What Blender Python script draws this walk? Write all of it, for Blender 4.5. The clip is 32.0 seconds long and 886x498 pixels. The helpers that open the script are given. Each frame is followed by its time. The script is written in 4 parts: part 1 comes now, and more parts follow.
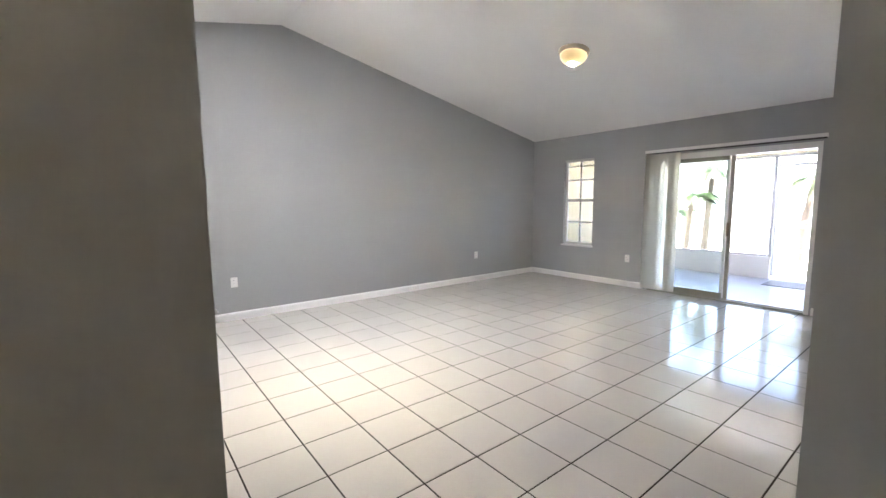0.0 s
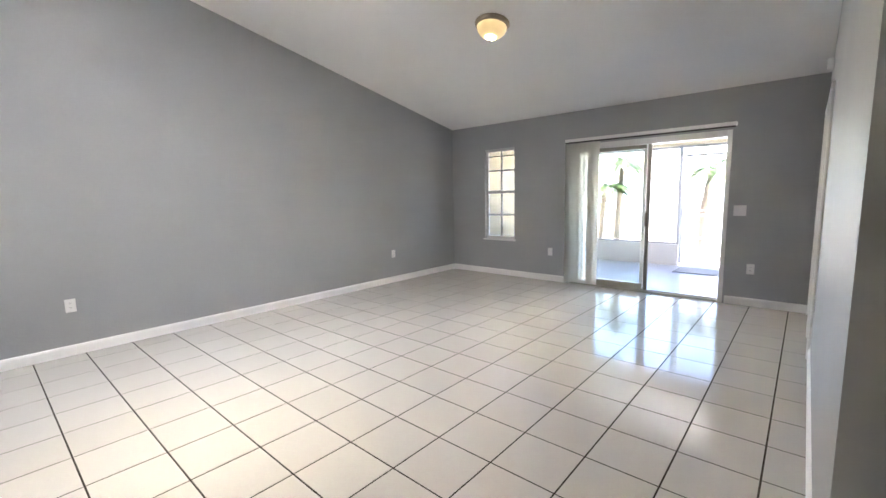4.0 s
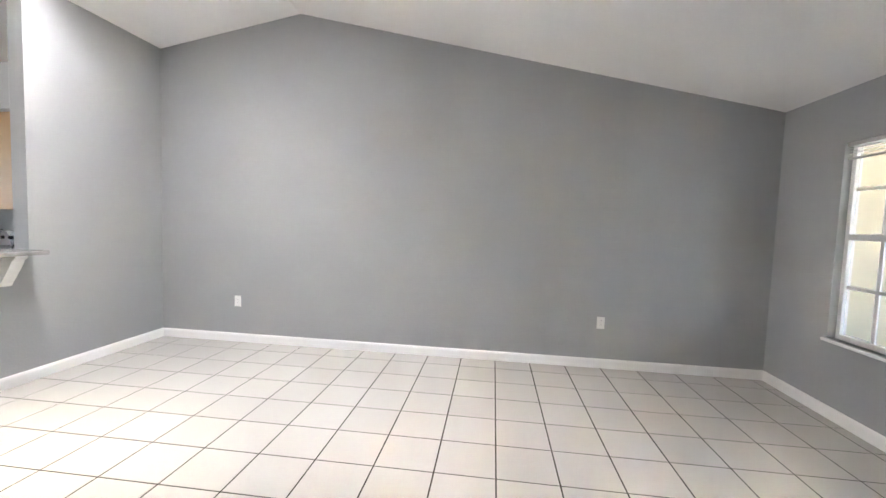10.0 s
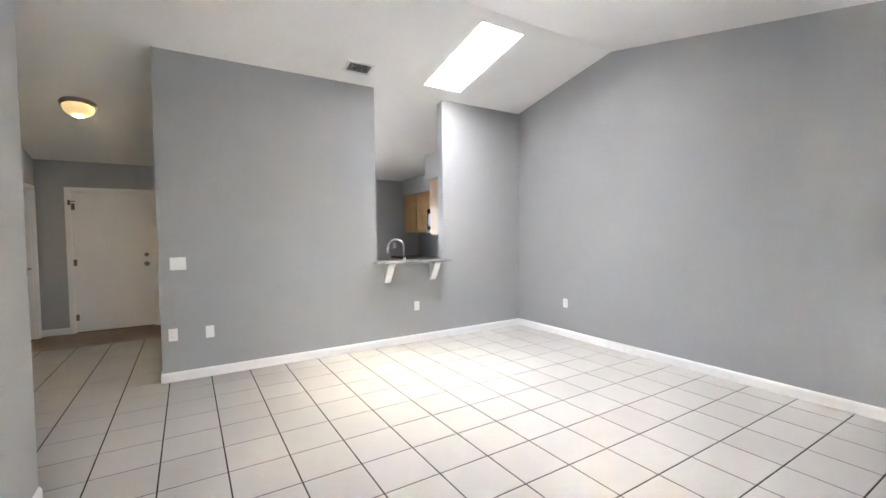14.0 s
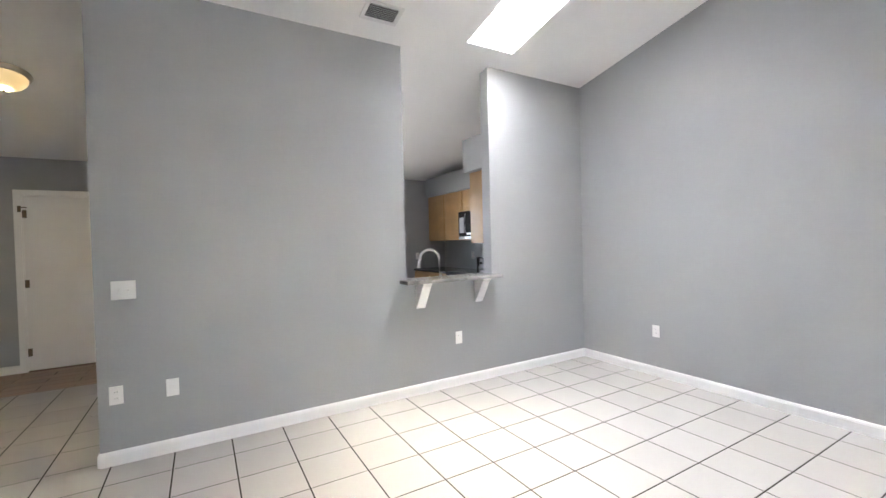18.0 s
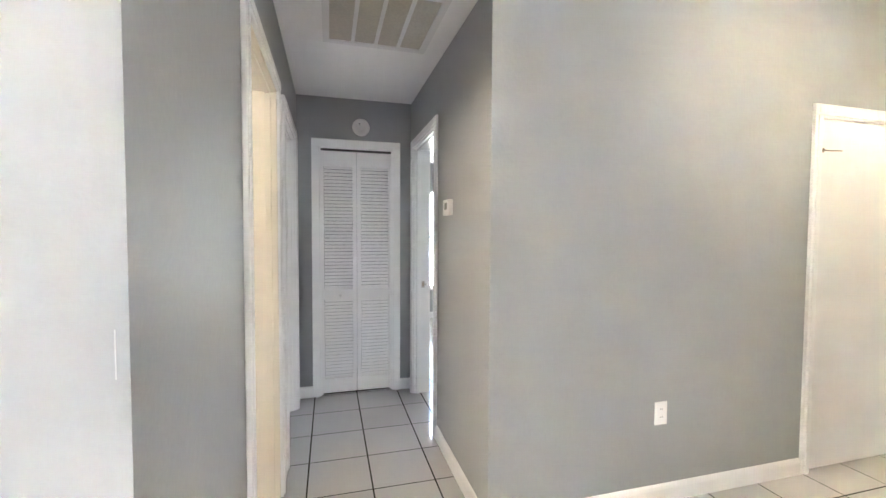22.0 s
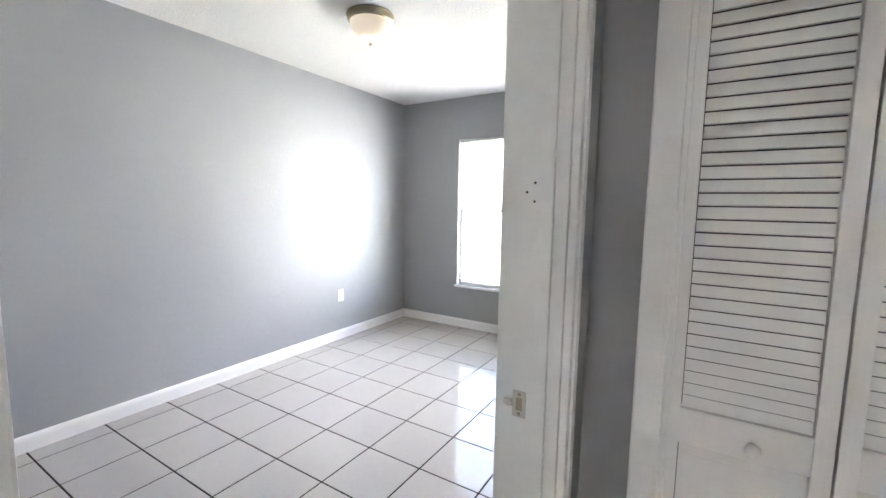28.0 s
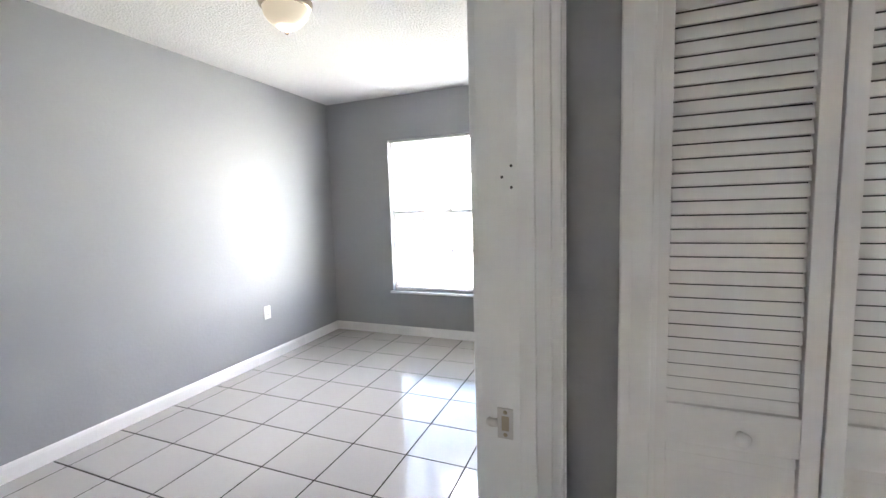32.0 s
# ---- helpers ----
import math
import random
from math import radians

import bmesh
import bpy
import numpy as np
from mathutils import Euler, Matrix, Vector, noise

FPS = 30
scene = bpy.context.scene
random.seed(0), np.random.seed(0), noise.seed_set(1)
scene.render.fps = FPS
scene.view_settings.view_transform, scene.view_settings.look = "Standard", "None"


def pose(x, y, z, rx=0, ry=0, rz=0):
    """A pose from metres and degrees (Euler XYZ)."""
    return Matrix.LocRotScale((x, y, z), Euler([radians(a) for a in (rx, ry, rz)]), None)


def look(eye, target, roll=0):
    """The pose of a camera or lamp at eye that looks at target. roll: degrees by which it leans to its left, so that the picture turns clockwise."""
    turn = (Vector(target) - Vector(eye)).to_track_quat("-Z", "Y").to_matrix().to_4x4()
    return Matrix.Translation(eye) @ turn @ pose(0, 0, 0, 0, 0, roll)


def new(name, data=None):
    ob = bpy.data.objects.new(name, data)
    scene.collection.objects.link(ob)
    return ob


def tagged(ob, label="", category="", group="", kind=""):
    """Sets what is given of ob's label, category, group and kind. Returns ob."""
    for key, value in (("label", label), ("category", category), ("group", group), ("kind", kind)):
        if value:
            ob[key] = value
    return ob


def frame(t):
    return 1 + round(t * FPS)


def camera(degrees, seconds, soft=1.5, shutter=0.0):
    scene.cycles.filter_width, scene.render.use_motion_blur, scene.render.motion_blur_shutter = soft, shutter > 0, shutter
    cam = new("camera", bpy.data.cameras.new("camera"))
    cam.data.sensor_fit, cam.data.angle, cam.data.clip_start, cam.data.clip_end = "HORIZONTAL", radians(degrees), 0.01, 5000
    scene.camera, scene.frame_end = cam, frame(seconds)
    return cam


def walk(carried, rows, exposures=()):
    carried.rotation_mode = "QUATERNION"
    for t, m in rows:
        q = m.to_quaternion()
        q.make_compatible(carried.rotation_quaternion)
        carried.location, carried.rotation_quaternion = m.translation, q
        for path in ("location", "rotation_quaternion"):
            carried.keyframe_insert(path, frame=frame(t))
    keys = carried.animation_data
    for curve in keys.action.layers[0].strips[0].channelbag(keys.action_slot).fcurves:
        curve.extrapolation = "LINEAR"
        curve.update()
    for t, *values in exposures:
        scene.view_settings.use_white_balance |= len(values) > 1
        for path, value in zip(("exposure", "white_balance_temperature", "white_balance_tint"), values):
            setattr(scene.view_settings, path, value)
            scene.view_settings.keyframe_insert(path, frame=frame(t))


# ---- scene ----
cam = camera(93.8, 32.0)
PATH = [
    (0, (0.095, 0.177, 1.317), (-1.47, 1.403, 1.096), -0.4),
    (0.5, (-0.009, 0.277, 1.318), (-1.516, 1.575, 1.113), 0.3),
    (1, (-0.056, 0.392, 1.31), (-1.616, 1.619, 1.068), 1.0),
    (1.5, (-0.018, 0.529, 1.314), (-1.66, 1.645, 1.072), 2.1),
    (2, (0.021, 0.606, 1.316), (-1.645, 1.688, 1.084), 2.1),
    (2.5, (0.034, 0.636, 1.315), (-1.612, 1.748, 1.087), 1.2),
    (3, (-0.033, 0.647, 1.309), (-1.626, 1.833, 1.07), 0.3),
    (3.5, (-0.195, 0.644, 1.314), (-1.657, 1.986, 1.068), -0.6),
    (4, (-0.31, 0.671, 1.309), (-1.618, 2.162, 1.053), -1.2),
    (4.5, (-0.359, 0.827, 1.306), (-1.641, 2.342, 1.054), -0.0),
    (6.5, (-0.606, 1.925, 1.303), (-1.802, 3.52, 1.144), 0.3),
    (7, (-0.656, 2.26, 1.294), (-1.783, 3.904, 1.135), -0.5),
    (7.5, (-0.702, 2.636, 1.3), (-1.697, 4.367, 1.196), -0.1),
    (8, (-0.707, 2.982, 1.303), (-1.866, 4.609, 1.203), 1.7),
    (8.5, (-0.754, 3.285, 1.299), (-2.118, 4.744, 1.203), 1.8),
    (9, (-0.866, 3.511, 1.318), (-2.537, 4.608, 1.273), 2.7),
    (9.5, (-0.932, 3.651, 1.309), (-2.9, 3.996, 1.219), 2.6),
    (10, (-0.952, 3.84, 1.355), (-2.933, 3.602, 1.223), 2.0),
    (10.5, (-1.035, 3.962, 1.343), (-2.931, 3.337, 1.232), 1.3),
    (11, (-1.065, 4.122, 1.352), (-2.78, 3.095, 1.305), 1.4),
    (11.5, (-1.007, 4.288, 1.36), (-2.455, 2.911, 1.268), 1.5),
    (12, (-0.908, 4.377, 1.353), (-2.248, 2.893, 1.334), -0.5),
    (12.5, (-0.816, 4.507, 1.359), (-2.069, 2.951, 1.264), -1.8),
    (13, (-0.82, 4.652, 1.369), (-1.949, 3.003, 1.302), -2.1),
    (13.5, (-0.877, 4.802, 1.368), (-1.963, 3.125, 1.271), -0.7),
    (14, (-0.901, 4.875, 1.36), (-1.949, 3.173, 1.282), -0.7),
    (14.5, (-0.89, 4.87, 1.364), (-1.86, 3.121, 1.321), -0.8),
    (16.5, (-1.025, 4.312, 1.362), (-2.016, 2.576, 1.309), -1.7),
    (17, (-1.168, 4.118, 1.353), (-2.126, 2.363, 1.3), -1.0),
    (17.5, (-1.193, 3.844, 1.361), (-2.197, 2.115, 1.329), -1.4),
    (18, (-1.253, 3.595, 1.359), (-2.26, 1.868, 1.322), -1.5),
    (18.5, (-1.354, 3.322, 1.359), (-2.296, 1.558, 1.348), -0.5),
    (19, (-1.354, 3.05, 1.349), (-2.266, 1.271, 1.325), 0.3),
    (19.5, (-1.283, 2.789, 1.351), (-1.988, 0.917, 1.345), -0.4),
    (20, (-1.183, 2.551, 1.392), (-1.236, 0.551, 1.372), -0.4),
    (20.5, (-1.07, 2.343, 1.411), (-0.505, 0.427, 1.333), 0.6),
    (21, (-0.92, 2.124, 1.379), (0.199, 0.466, 1.328), -0.8),
    (21.5, (-0.804, 1.973, 1.378), (0.842, 0.838, 1.332), -0.9),
    (22, (-0.829, 1.777, 1.348), (1.098, 1.249, 1.267), 0.3),
    (22.5, (-0.805, 1.675, 1.318), (1.17, 1.392, 1.183), -0.4),
    (23, (-0.695, 1.648, 1.320), (1.289, 1.457, 1.154), -1.2),
    (23.5, (-0.407, 1.618, 1.342), (1.585, 1.512, 1.202), -2.1),
    (24, (-0.144, 1.558, 1.338), (1.847, 1.586, 1.150), -1.4),
    (24.5, (0.117, 1.489, 1.334), (2.098, 1.688, 1.141), -0.4),
    (26.5, (1.088, 1.704, 1.35), (3.073, 1.891, 1.195), -2.1),
    (27, (1.276, 1.754, 1.344), (3.253, 1.97, 1.134), -2.0),
    (27.5, (1.472, 1.773, 1.332), (3.315, 2.529, 1.149), 0.9),
    (28, (1.640, 1.812, 1.318), (3.33, 2.851, 1.106), 0.9),
    (28.5, (1.715, 1.988, 1.302), (3.400, 3.037, 1.129), 0.5),
    (29, (1.740, 2.141, 1.296), (3.384, 3.249, 1.169), -0.4),
    (29.5, (1.744, 2.222, 1.295), (3.368, 3.362, 1.176), -1.0),
    (30, (1.754, 2.256, 1.294), (3.379, 3.393, 1.169), -2.0),
    (30.5, (1.748, 2.242, 1.308), (3.359, 3.399, 1.186), -2.5),
    (31, (1.733, 2.195, 1.299), (3.361, 3.327, 1.171), -2.3),
    (31.5, (1.723, 2.087, 1.302), (3.424, 3.101, 1.148), -2.2),
    (32, (1.729, 1.937, 1.295), (3.566, 2.667, 1.103), -1.7),
]
EXPOSURE = [(t, stops, kelvin, 14) for t, stops, kelvin in (
    (0, 5.05, 6550), (4.5, 4.95, 6550), (8, 5.15, 6950), (9.2, 5.3, 7100), (10.2, 5.3, 6500), (11, 5.3, 6450), (14.5, 5.35, 6400), (18, 5.25, 6350), (19, 5.35, 6350),
    (20, 6.0, 6250), (21, 6.25, 6250), (22, 6.6, 6100), (24.5, 6.8, 5950), (26.5, 6.6, 6150), (28, 6.35, 6450), (30, 5.85, 6450), (32, 6.1, 6550))]
walk(cam, [(t, look(eye, target, roll)) for t, eye, target, roll in PATH], EXPOSURE)
# ---- end of path ----
# ---- plan ----
W, N = -5.03, 6.362            # living room: west and north faces
K, KE, KT = 0.293, -0.668, 0.13  # kitchen wall: north face, east end, thickness
LE = -0.215                    # east face of the living room
FE, FS = 0.845, -2.82          # foyer: east and south faces
HS, HN, HE = 1.106, 2.025, 2.66  # hall: south, north and east faces
RY, RZ, EAVE = 1.836, 3.376, 2.424
BW, BE, BN = 0.9, 5.503, 4.722   # back bedroom
T = 0.12
LEDGE = 1.0


def roof(y):
    """Height of the vaulted ceiling at y."""
    return RZ - (RZ - EAVE) * ((y - RY) / (N - RY) if y > RY else (RY - y) / (RY - FS))


# ---- world, sun and large lights ----
world = bpy.data.worlds.new("world")
scene.world = world
world.use_nodes = True
wn = world.node_tree.nodes
sky = wn.new("ShaderNodeTexSky")
sky.sky_type, sky.sun_disc = "NISHITA", False
sky.sun_elevation, sky.sun_rotation = radians(71), radians(258)
world.node_tree.links.new(sky.outputs[0], wn["Background"].inputs[0])
wn["Background"].inputs[1].default_value = 0.08
sun = new("sun", bpy.data.lights.new("sun", "SUN"))
sun.data.energy, sun.data.angle, sun.data.color = 2.5, radians(0.6), (1, 0.96, 0.9)
sun.matrix_world = look((-1.15, -0.25, 23.45), (0, 0, 20))


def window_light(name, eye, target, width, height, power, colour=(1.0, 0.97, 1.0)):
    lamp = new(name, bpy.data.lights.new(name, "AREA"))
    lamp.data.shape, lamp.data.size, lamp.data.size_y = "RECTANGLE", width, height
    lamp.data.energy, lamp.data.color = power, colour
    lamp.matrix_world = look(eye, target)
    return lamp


window_light("sky_light_bedroom", (BE + 0.75, 3.15, 2.72), (BE - 1.5, 3.65, 0.85), 1.5, 0.9, 14)
# Unseen added lamp, brightens the north wall through the bedroom window.
window_light("bedroom_wall_fill", (BE + 2.2, 1.40, 1.45), (2.8, 3.6, 1.25), 3.0, 2.3, 8)
window_light("sky_light_front_bedroom", (BE + 0.75, -0.37, 2.70), (BE - 1.2, -0.37, 0.75), 1.5, 0.9, 17)
# Added lamp outside the assumed kitchen window, lifts the dark kitchen.
window_light("kitchen_fill", (-2.75, FS - 0.4, 1.55), (-2.9, 0, 1.2), 1.0, 0.9, 2.3)
shaft = window_light("skylight_sky", (-3.594, 1.09, 3.46), (-3.35, 2.3, 0), 0.48, 1.08, 0.95, (1, 0.98, 0.96))
shaft.data.spread = radians(95)
beam = window_light("skylight_beam", (-3.60, 1.10, 3.56), (-2.45, 1.35, 0), 0.42, 0.95, 0.75, (1, 0.88, 0.62))
beam.data.spread = radians(40)

# ---- materials ----


def material(name, colour, rough=0.5, metal=0.0, vary=0.06, scale=6.0, bump=0.0, bump_scale=120.0, spec=0.5, rand=0.0, depth=0.004):
    """Paint, metal or stone: a base colour with slow stains, fine grain and relief."""
    m = bpy.data.materials.new(name)
    m.use_nodes = True
    nt, b = m.node_tree, m.node_tree.nodes["Principled BSDF"]
    b.inputs["Roughness"].default_value, b.inputs["Metallic"].default_value = rough, metal
    b.inputs["Specular IOR Level"].default_value = spec
    co = nt.nodes.new("ShaderNodeTexCoord")
    slow, fine = nt.nodes.new("ShaderNodeTexNoise"), nt.nodes.new("ShaderNodeTexNoise")
    slow.inputs["Scale"].default_value, fine.inputs["Scale"].default_value = scale / 6, scale * 9
    slow.inputs["Detail"].default_value = fine.inputs["Detail"].default_value = 3
    for n in (slow, fine):
        nt.links.new(co.outputs["Object"], n.inputs["Vector"])
    add = nt.nodes.new("ShaderNodeMath")
    add.operation = "MULTIPLY_ADD"
    nt.links.new(slow.outputs[0], add.inputs[0])
    add.inputs[1].default_value = 0.65
    low = nt.nodes.new("ShaderNodeMath")
    low.operation = "MULTIPLY"
    low.inputs[1].default_value = 0.35
    nt.links.new(fine.outputs[0], low.inputs[0])
    nt.links.new(low.outputs[0], add.inputs[2])
    ramp = nt.nodes.new("ShaderNodeMapRange")
    ramp.inputs["From Min"].default_value, ramp.inputs["From Max"].default_value = 0.3, 0.7
    ramp.inputs["To Min"].default_value, ramp.inputs["To Max"].default_value = 1 - vary, 1 + vary
    nt.links.new(add.outputs[0], ramp.inputs[0])
    value = ramp.outputs[0]
    if rand:
        info = nt.nodes.new("ShaderNodeObjectInfo")
        r2 = nt.nodes.new("ShaderNodeMapRange")
        r2.inputs["To Min"].default_value, r2.inputs["To Max"].default_value = 1 - rand, 1 + rand
        nt.links.new(info.outputs["Random"], r2.inputs[0])
        mul = nt.nodes.new("ShaderNodeMath")
        mul.operation = "MULTIPLY"
        nt.links.new(value, mul.inputs[0])
        nt.links.new(r2.outputs[0], mul.inputs[1])
        value = mul.outputs[0]
    mix = nt.nodes.new("ShaderNodeVectorMath")
    mix.operation = "SCALE"
    mix.inputs[0].default_value = colour
    nt.links.new(value, mix.inputs["Scale"])
    nt.links.new(mix.outputs[0], b.inputs["Base Color"])
    rr = nt.nodes.new("ShaderNodeMapRange")
    rr.inputs["To Min"].default_value, rr.inputs["To Max"].default_value = max(0.02, rough - 0.08), min(1, rough + 0.08)
    nt.links.new(slow.outputs[0], rr.inputs[0])
    nt.links.new(rr.outputs[0], b.inputs["Roughness"])
    if bump:
        tex = nt.nodes.new("ShaderNodeTexNoise")
        tex.inputs["Scale"].default_value, tex.inputs["Detail"].default_value = bump_scale, 4
        nt.links.new(co.outputs["Object"], tex.inputs["Vector"])
        bp = nt.nodes.new("ShaderNodeBump")
        bp.inputs["Strength"].default_value, bp.inputs["Distance"].default_value = bump, depth
        nt.links.new(tex.outputs[0], bp.inputs["Height"])
        nt.links.new(bp.outputs[0], b.inputs["Normal"])
    return m


def glow(name, colour, strength, base=(0.9, 0.85, 0.75)):
    m = bpy.data.materials.new(name)
    m.use_nodes = True
    b = m.node_tree.nodes["Principled BSDF"]
    b.inputs["Base Color"].default_value = (*base, 1)
    b.inputs["Roughness"].default_value = 0.35
    b.inputs["Emission Color"].default_value = (*colour, 1)
    b.inputs["Emission Strength"].default_value = strength
    return m


def clear(name, tint=(0.97, 0.99, 0.98)):
    m = bpy.data.materials.new(name)
    m.use_nodes = True
    nt = m.node_tree
    out = nt.nodes["Material Output"]
    nt.nodes.remove(nt.nodes["Principled BSDF"])
    a, g, mix, fr, pw, mad = (nt.nodes.new("ShaderNode" + k) for k in ("BsdfTransparent", "BsdfGlossy", "MixShader", "LayerWeight", "Math", "Math"))
    a.inputs[0].default_value = (*tint, 1)
    g.inputs["Roughness"].default_value = 0.02
    fr.inputs[0].default_value = 0.5
    pw.operation, mad.operation = "POWER", "MULTIPLY_ADD"
    pw.inputs[1].default_value = 5.0
    mad.inputs[1].default_value, mad.inputs[2].default_value = 0.9, 0.03
    nt.links.new(fr.outputs["Facing"], pw.inputs[0])
    nt.links.new(pw.outputs[0], mad.inputs[0])
    nt.links.new(mad.outputs[0], mix.inputs[0])
    nt.links.new(a.outputs[0], mix.inputs[1])
    nt.links.new(g.outputs[0], mix.inputs[2])
    nt.links.new(mix.outputs[0], out.inputs[0])
    return m


M_WALL = material("grey_satin_paint", (0.324, 0.333, 0.338), 0.47, vary=0.025, bump=0.3, bump_scale=55, spec=0.34)
M_POPCORN = material("white_popcorn_ceiling", (0.80, 0.795, 0.785), 0.95, vary=0.03, scale=300, bump=1.0, bump_scale=80, depth=0.022)
M_CEIL = material("white_textured_ceiling", (0.90, 0.895, 0.885), 0.9, vary=0.03, bump=0.9, bump_scale=70)
M_TRIM = material("white_semigloss_trim", (0.78, 0.78, 0.77), 0.3, vary=0.02, bump=0.06, bump_scale=40)
M_DOOR = material("white_door_paint", (0.76, 0.75, 0.74), 0.38, vary=0.025, bump=0.08, bump_scale=60)
M_TILE = material("cream_glazed_tile", (0.445, 0.43, 0.41), 0.13, vary=0.045, scale=9, bump=0.10, bump_scale=11, rand=0.03, spec=0.38)
M_GROUT = material("dark_grout", (0.026, 0.022, 0.019), 0.95, vary=0.4, scale=14, bump=0.4, spec=0.1)
M_PLASTIC = material("white_plastic", (0.8, 0.8, 0.78), 0.35, vary=0.01)
M_DARK = material("dark_parts_and_shade", (0.03, 0.03, 0.03), 0.6)
M_NICKEL = material("brushed_nickel", (0.55, 0.53, 0.5), 0.3, metal=1.0)
M_BRONZE = material("dark_bronze", (0.16, 0.13, 0.10), 0.35, metal=1.0)
M_STEEL = material("dark_steel", (0.25, 0.25, 0.26), 0.35, metal=1.0)
M_BRASS = material("antique_brass", (0.38, 0.32, 0.24), 0.35, metal=1.0)
M_ALU = material("white_aluminium", (0.75, 0.75, 0.74), 0.4, vary=0.02)
M_STAINLESS = material("stainless_steel", (0.62, 0.62, 0.63), 0.27, metal=1.0, vary=0.05, scale=20)
M_SCREEN = material("chalky_white_aluminium", (0.42, 0.42, 0.43), 0.5, vary=0.04)
M_SASH = material("white_aluminium_sash", (0.66, 0.66, 0.67), 0.45, vary=0.04)
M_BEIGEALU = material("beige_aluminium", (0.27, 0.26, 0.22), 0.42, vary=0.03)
M_GLASS = clear("window_glass")
# Grey tint added only to dim the bright outdoors seen through the pane.
M_GLASS_DIM = clear("view_dimming_glass", (0.70, 0.705, 0.70))
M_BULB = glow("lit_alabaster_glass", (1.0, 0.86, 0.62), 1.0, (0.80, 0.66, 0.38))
# Bulb's hot spot and amber rim are painted into the bowl's emission.
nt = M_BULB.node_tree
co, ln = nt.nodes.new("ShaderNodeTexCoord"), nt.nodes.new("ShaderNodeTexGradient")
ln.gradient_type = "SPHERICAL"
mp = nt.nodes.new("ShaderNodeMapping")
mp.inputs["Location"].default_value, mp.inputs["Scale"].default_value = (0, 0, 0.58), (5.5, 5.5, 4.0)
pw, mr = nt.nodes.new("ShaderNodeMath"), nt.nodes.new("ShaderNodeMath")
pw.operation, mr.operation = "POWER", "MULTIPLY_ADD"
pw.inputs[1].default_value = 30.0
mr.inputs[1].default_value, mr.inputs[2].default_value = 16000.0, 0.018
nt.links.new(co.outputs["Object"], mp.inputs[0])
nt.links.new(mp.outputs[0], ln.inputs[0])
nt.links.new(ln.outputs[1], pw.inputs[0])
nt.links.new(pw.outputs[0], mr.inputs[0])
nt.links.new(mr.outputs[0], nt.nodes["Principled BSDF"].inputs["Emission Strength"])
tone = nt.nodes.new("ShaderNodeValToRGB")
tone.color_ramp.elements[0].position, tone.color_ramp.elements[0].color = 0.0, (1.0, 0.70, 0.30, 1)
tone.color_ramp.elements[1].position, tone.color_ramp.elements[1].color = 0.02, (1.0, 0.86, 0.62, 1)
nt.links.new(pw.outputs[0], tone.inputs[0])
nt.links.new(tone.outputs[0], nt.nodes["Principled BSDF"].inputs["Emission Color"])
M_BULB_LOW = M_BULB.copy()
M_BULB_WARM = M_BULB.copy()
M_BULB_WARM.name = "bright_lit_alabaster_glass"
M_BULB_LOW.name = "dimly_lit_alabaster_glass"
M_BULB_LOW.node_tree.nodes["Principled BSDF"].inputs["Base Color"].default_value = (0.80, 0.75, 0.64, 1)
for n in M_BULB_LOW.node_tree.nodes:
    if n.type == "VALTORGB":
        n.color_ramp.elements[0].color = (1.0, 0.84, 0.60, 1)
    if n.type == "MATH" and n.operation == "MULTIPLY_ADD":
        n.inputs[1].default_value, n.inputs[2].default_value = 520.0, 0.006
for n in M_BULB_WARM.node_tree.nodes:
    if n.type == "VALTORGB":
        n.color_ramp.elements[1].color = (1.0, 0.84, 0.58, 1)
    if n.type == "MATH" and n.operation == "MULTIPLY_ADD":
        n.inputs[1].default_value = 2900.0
M_VANITY = glow("warm_vanity_bulb", (1.0, 0.84, 0.60), 3.2)
M_BLIND = material("cream_vinyl_blind", (0.80, 0.76, 0.70), 0.5, vary=0.02)
nt = M_BLIND.node_tree
lit, both = nt.nodes.new("ShaderNodeBsdfTranslucent"), nt.nodes.new("ShaderNodeMixShader")
lit.inputs[0].default_value = (0.97, 0.95, 0.91, 1)
both.inputs[0].default_value = 0.82
nt.links.new(nt.nodes["Principled BSDF"].outputs[0], both.inputs[1])
nt.links.new(lit.outputs[0], both.inputs[2])
nt.links.new(both.outputs[0], nt.nodes["Material Output"].inputs[0])
M_SLAT = material("white_blind_slat", (0.50, 0.50, 0.49), 0.5, vary=0.01)
M_WOODTILE = material("brown_wood_tile", (0.17, 0.10, 0.065), 0.45, vary=0.25, scale=22, bump=0.2, rand=0.15)
M_OAK = material("honey_oak", (0.37, 0.215, 0.085), 0.4, vary=0.18, scale=30, bump=0.15)
M_GRANITE = material("speckled_granite", (0.25, 0.245, 0.24), 0.15, vary=0.7, scale=60)
M_BLACK = material("black_appliance", (0.02, 0.02, 0.022), 0.15)
M_PATIO = material("blue_grey_patio_paint", (0.18, 0.19, 0.225), 0.35, vary=0.06, bump=0.1)
M_STUCCO = material("cream_stucco", (0.60, 0.53, 0.38), 0.9, vary=0.06, bump=0.8, bump_scale=60)
# White paint with the bathroom's warm light mixed into its colour.
M_WARMLIT = material("warm_lit_door_paint", (0.77, 0.71, 0.60), 0.38, vary=0.02)
M_GRASS = material("dry_lawn", (0.42, 0.40, 0.32), 1.0, vary=0.35, scale=18, bump=1.0)
M_LEAF = material("palm_leaf", (0.045, 0.075, 0.02), 0.5, vary=0.3, rand=0.2)
M_BARK = material("palm_bark", (0.14, 0.11, 0.085), 0.9, vary=0.3, scale=20, bump=1.0)
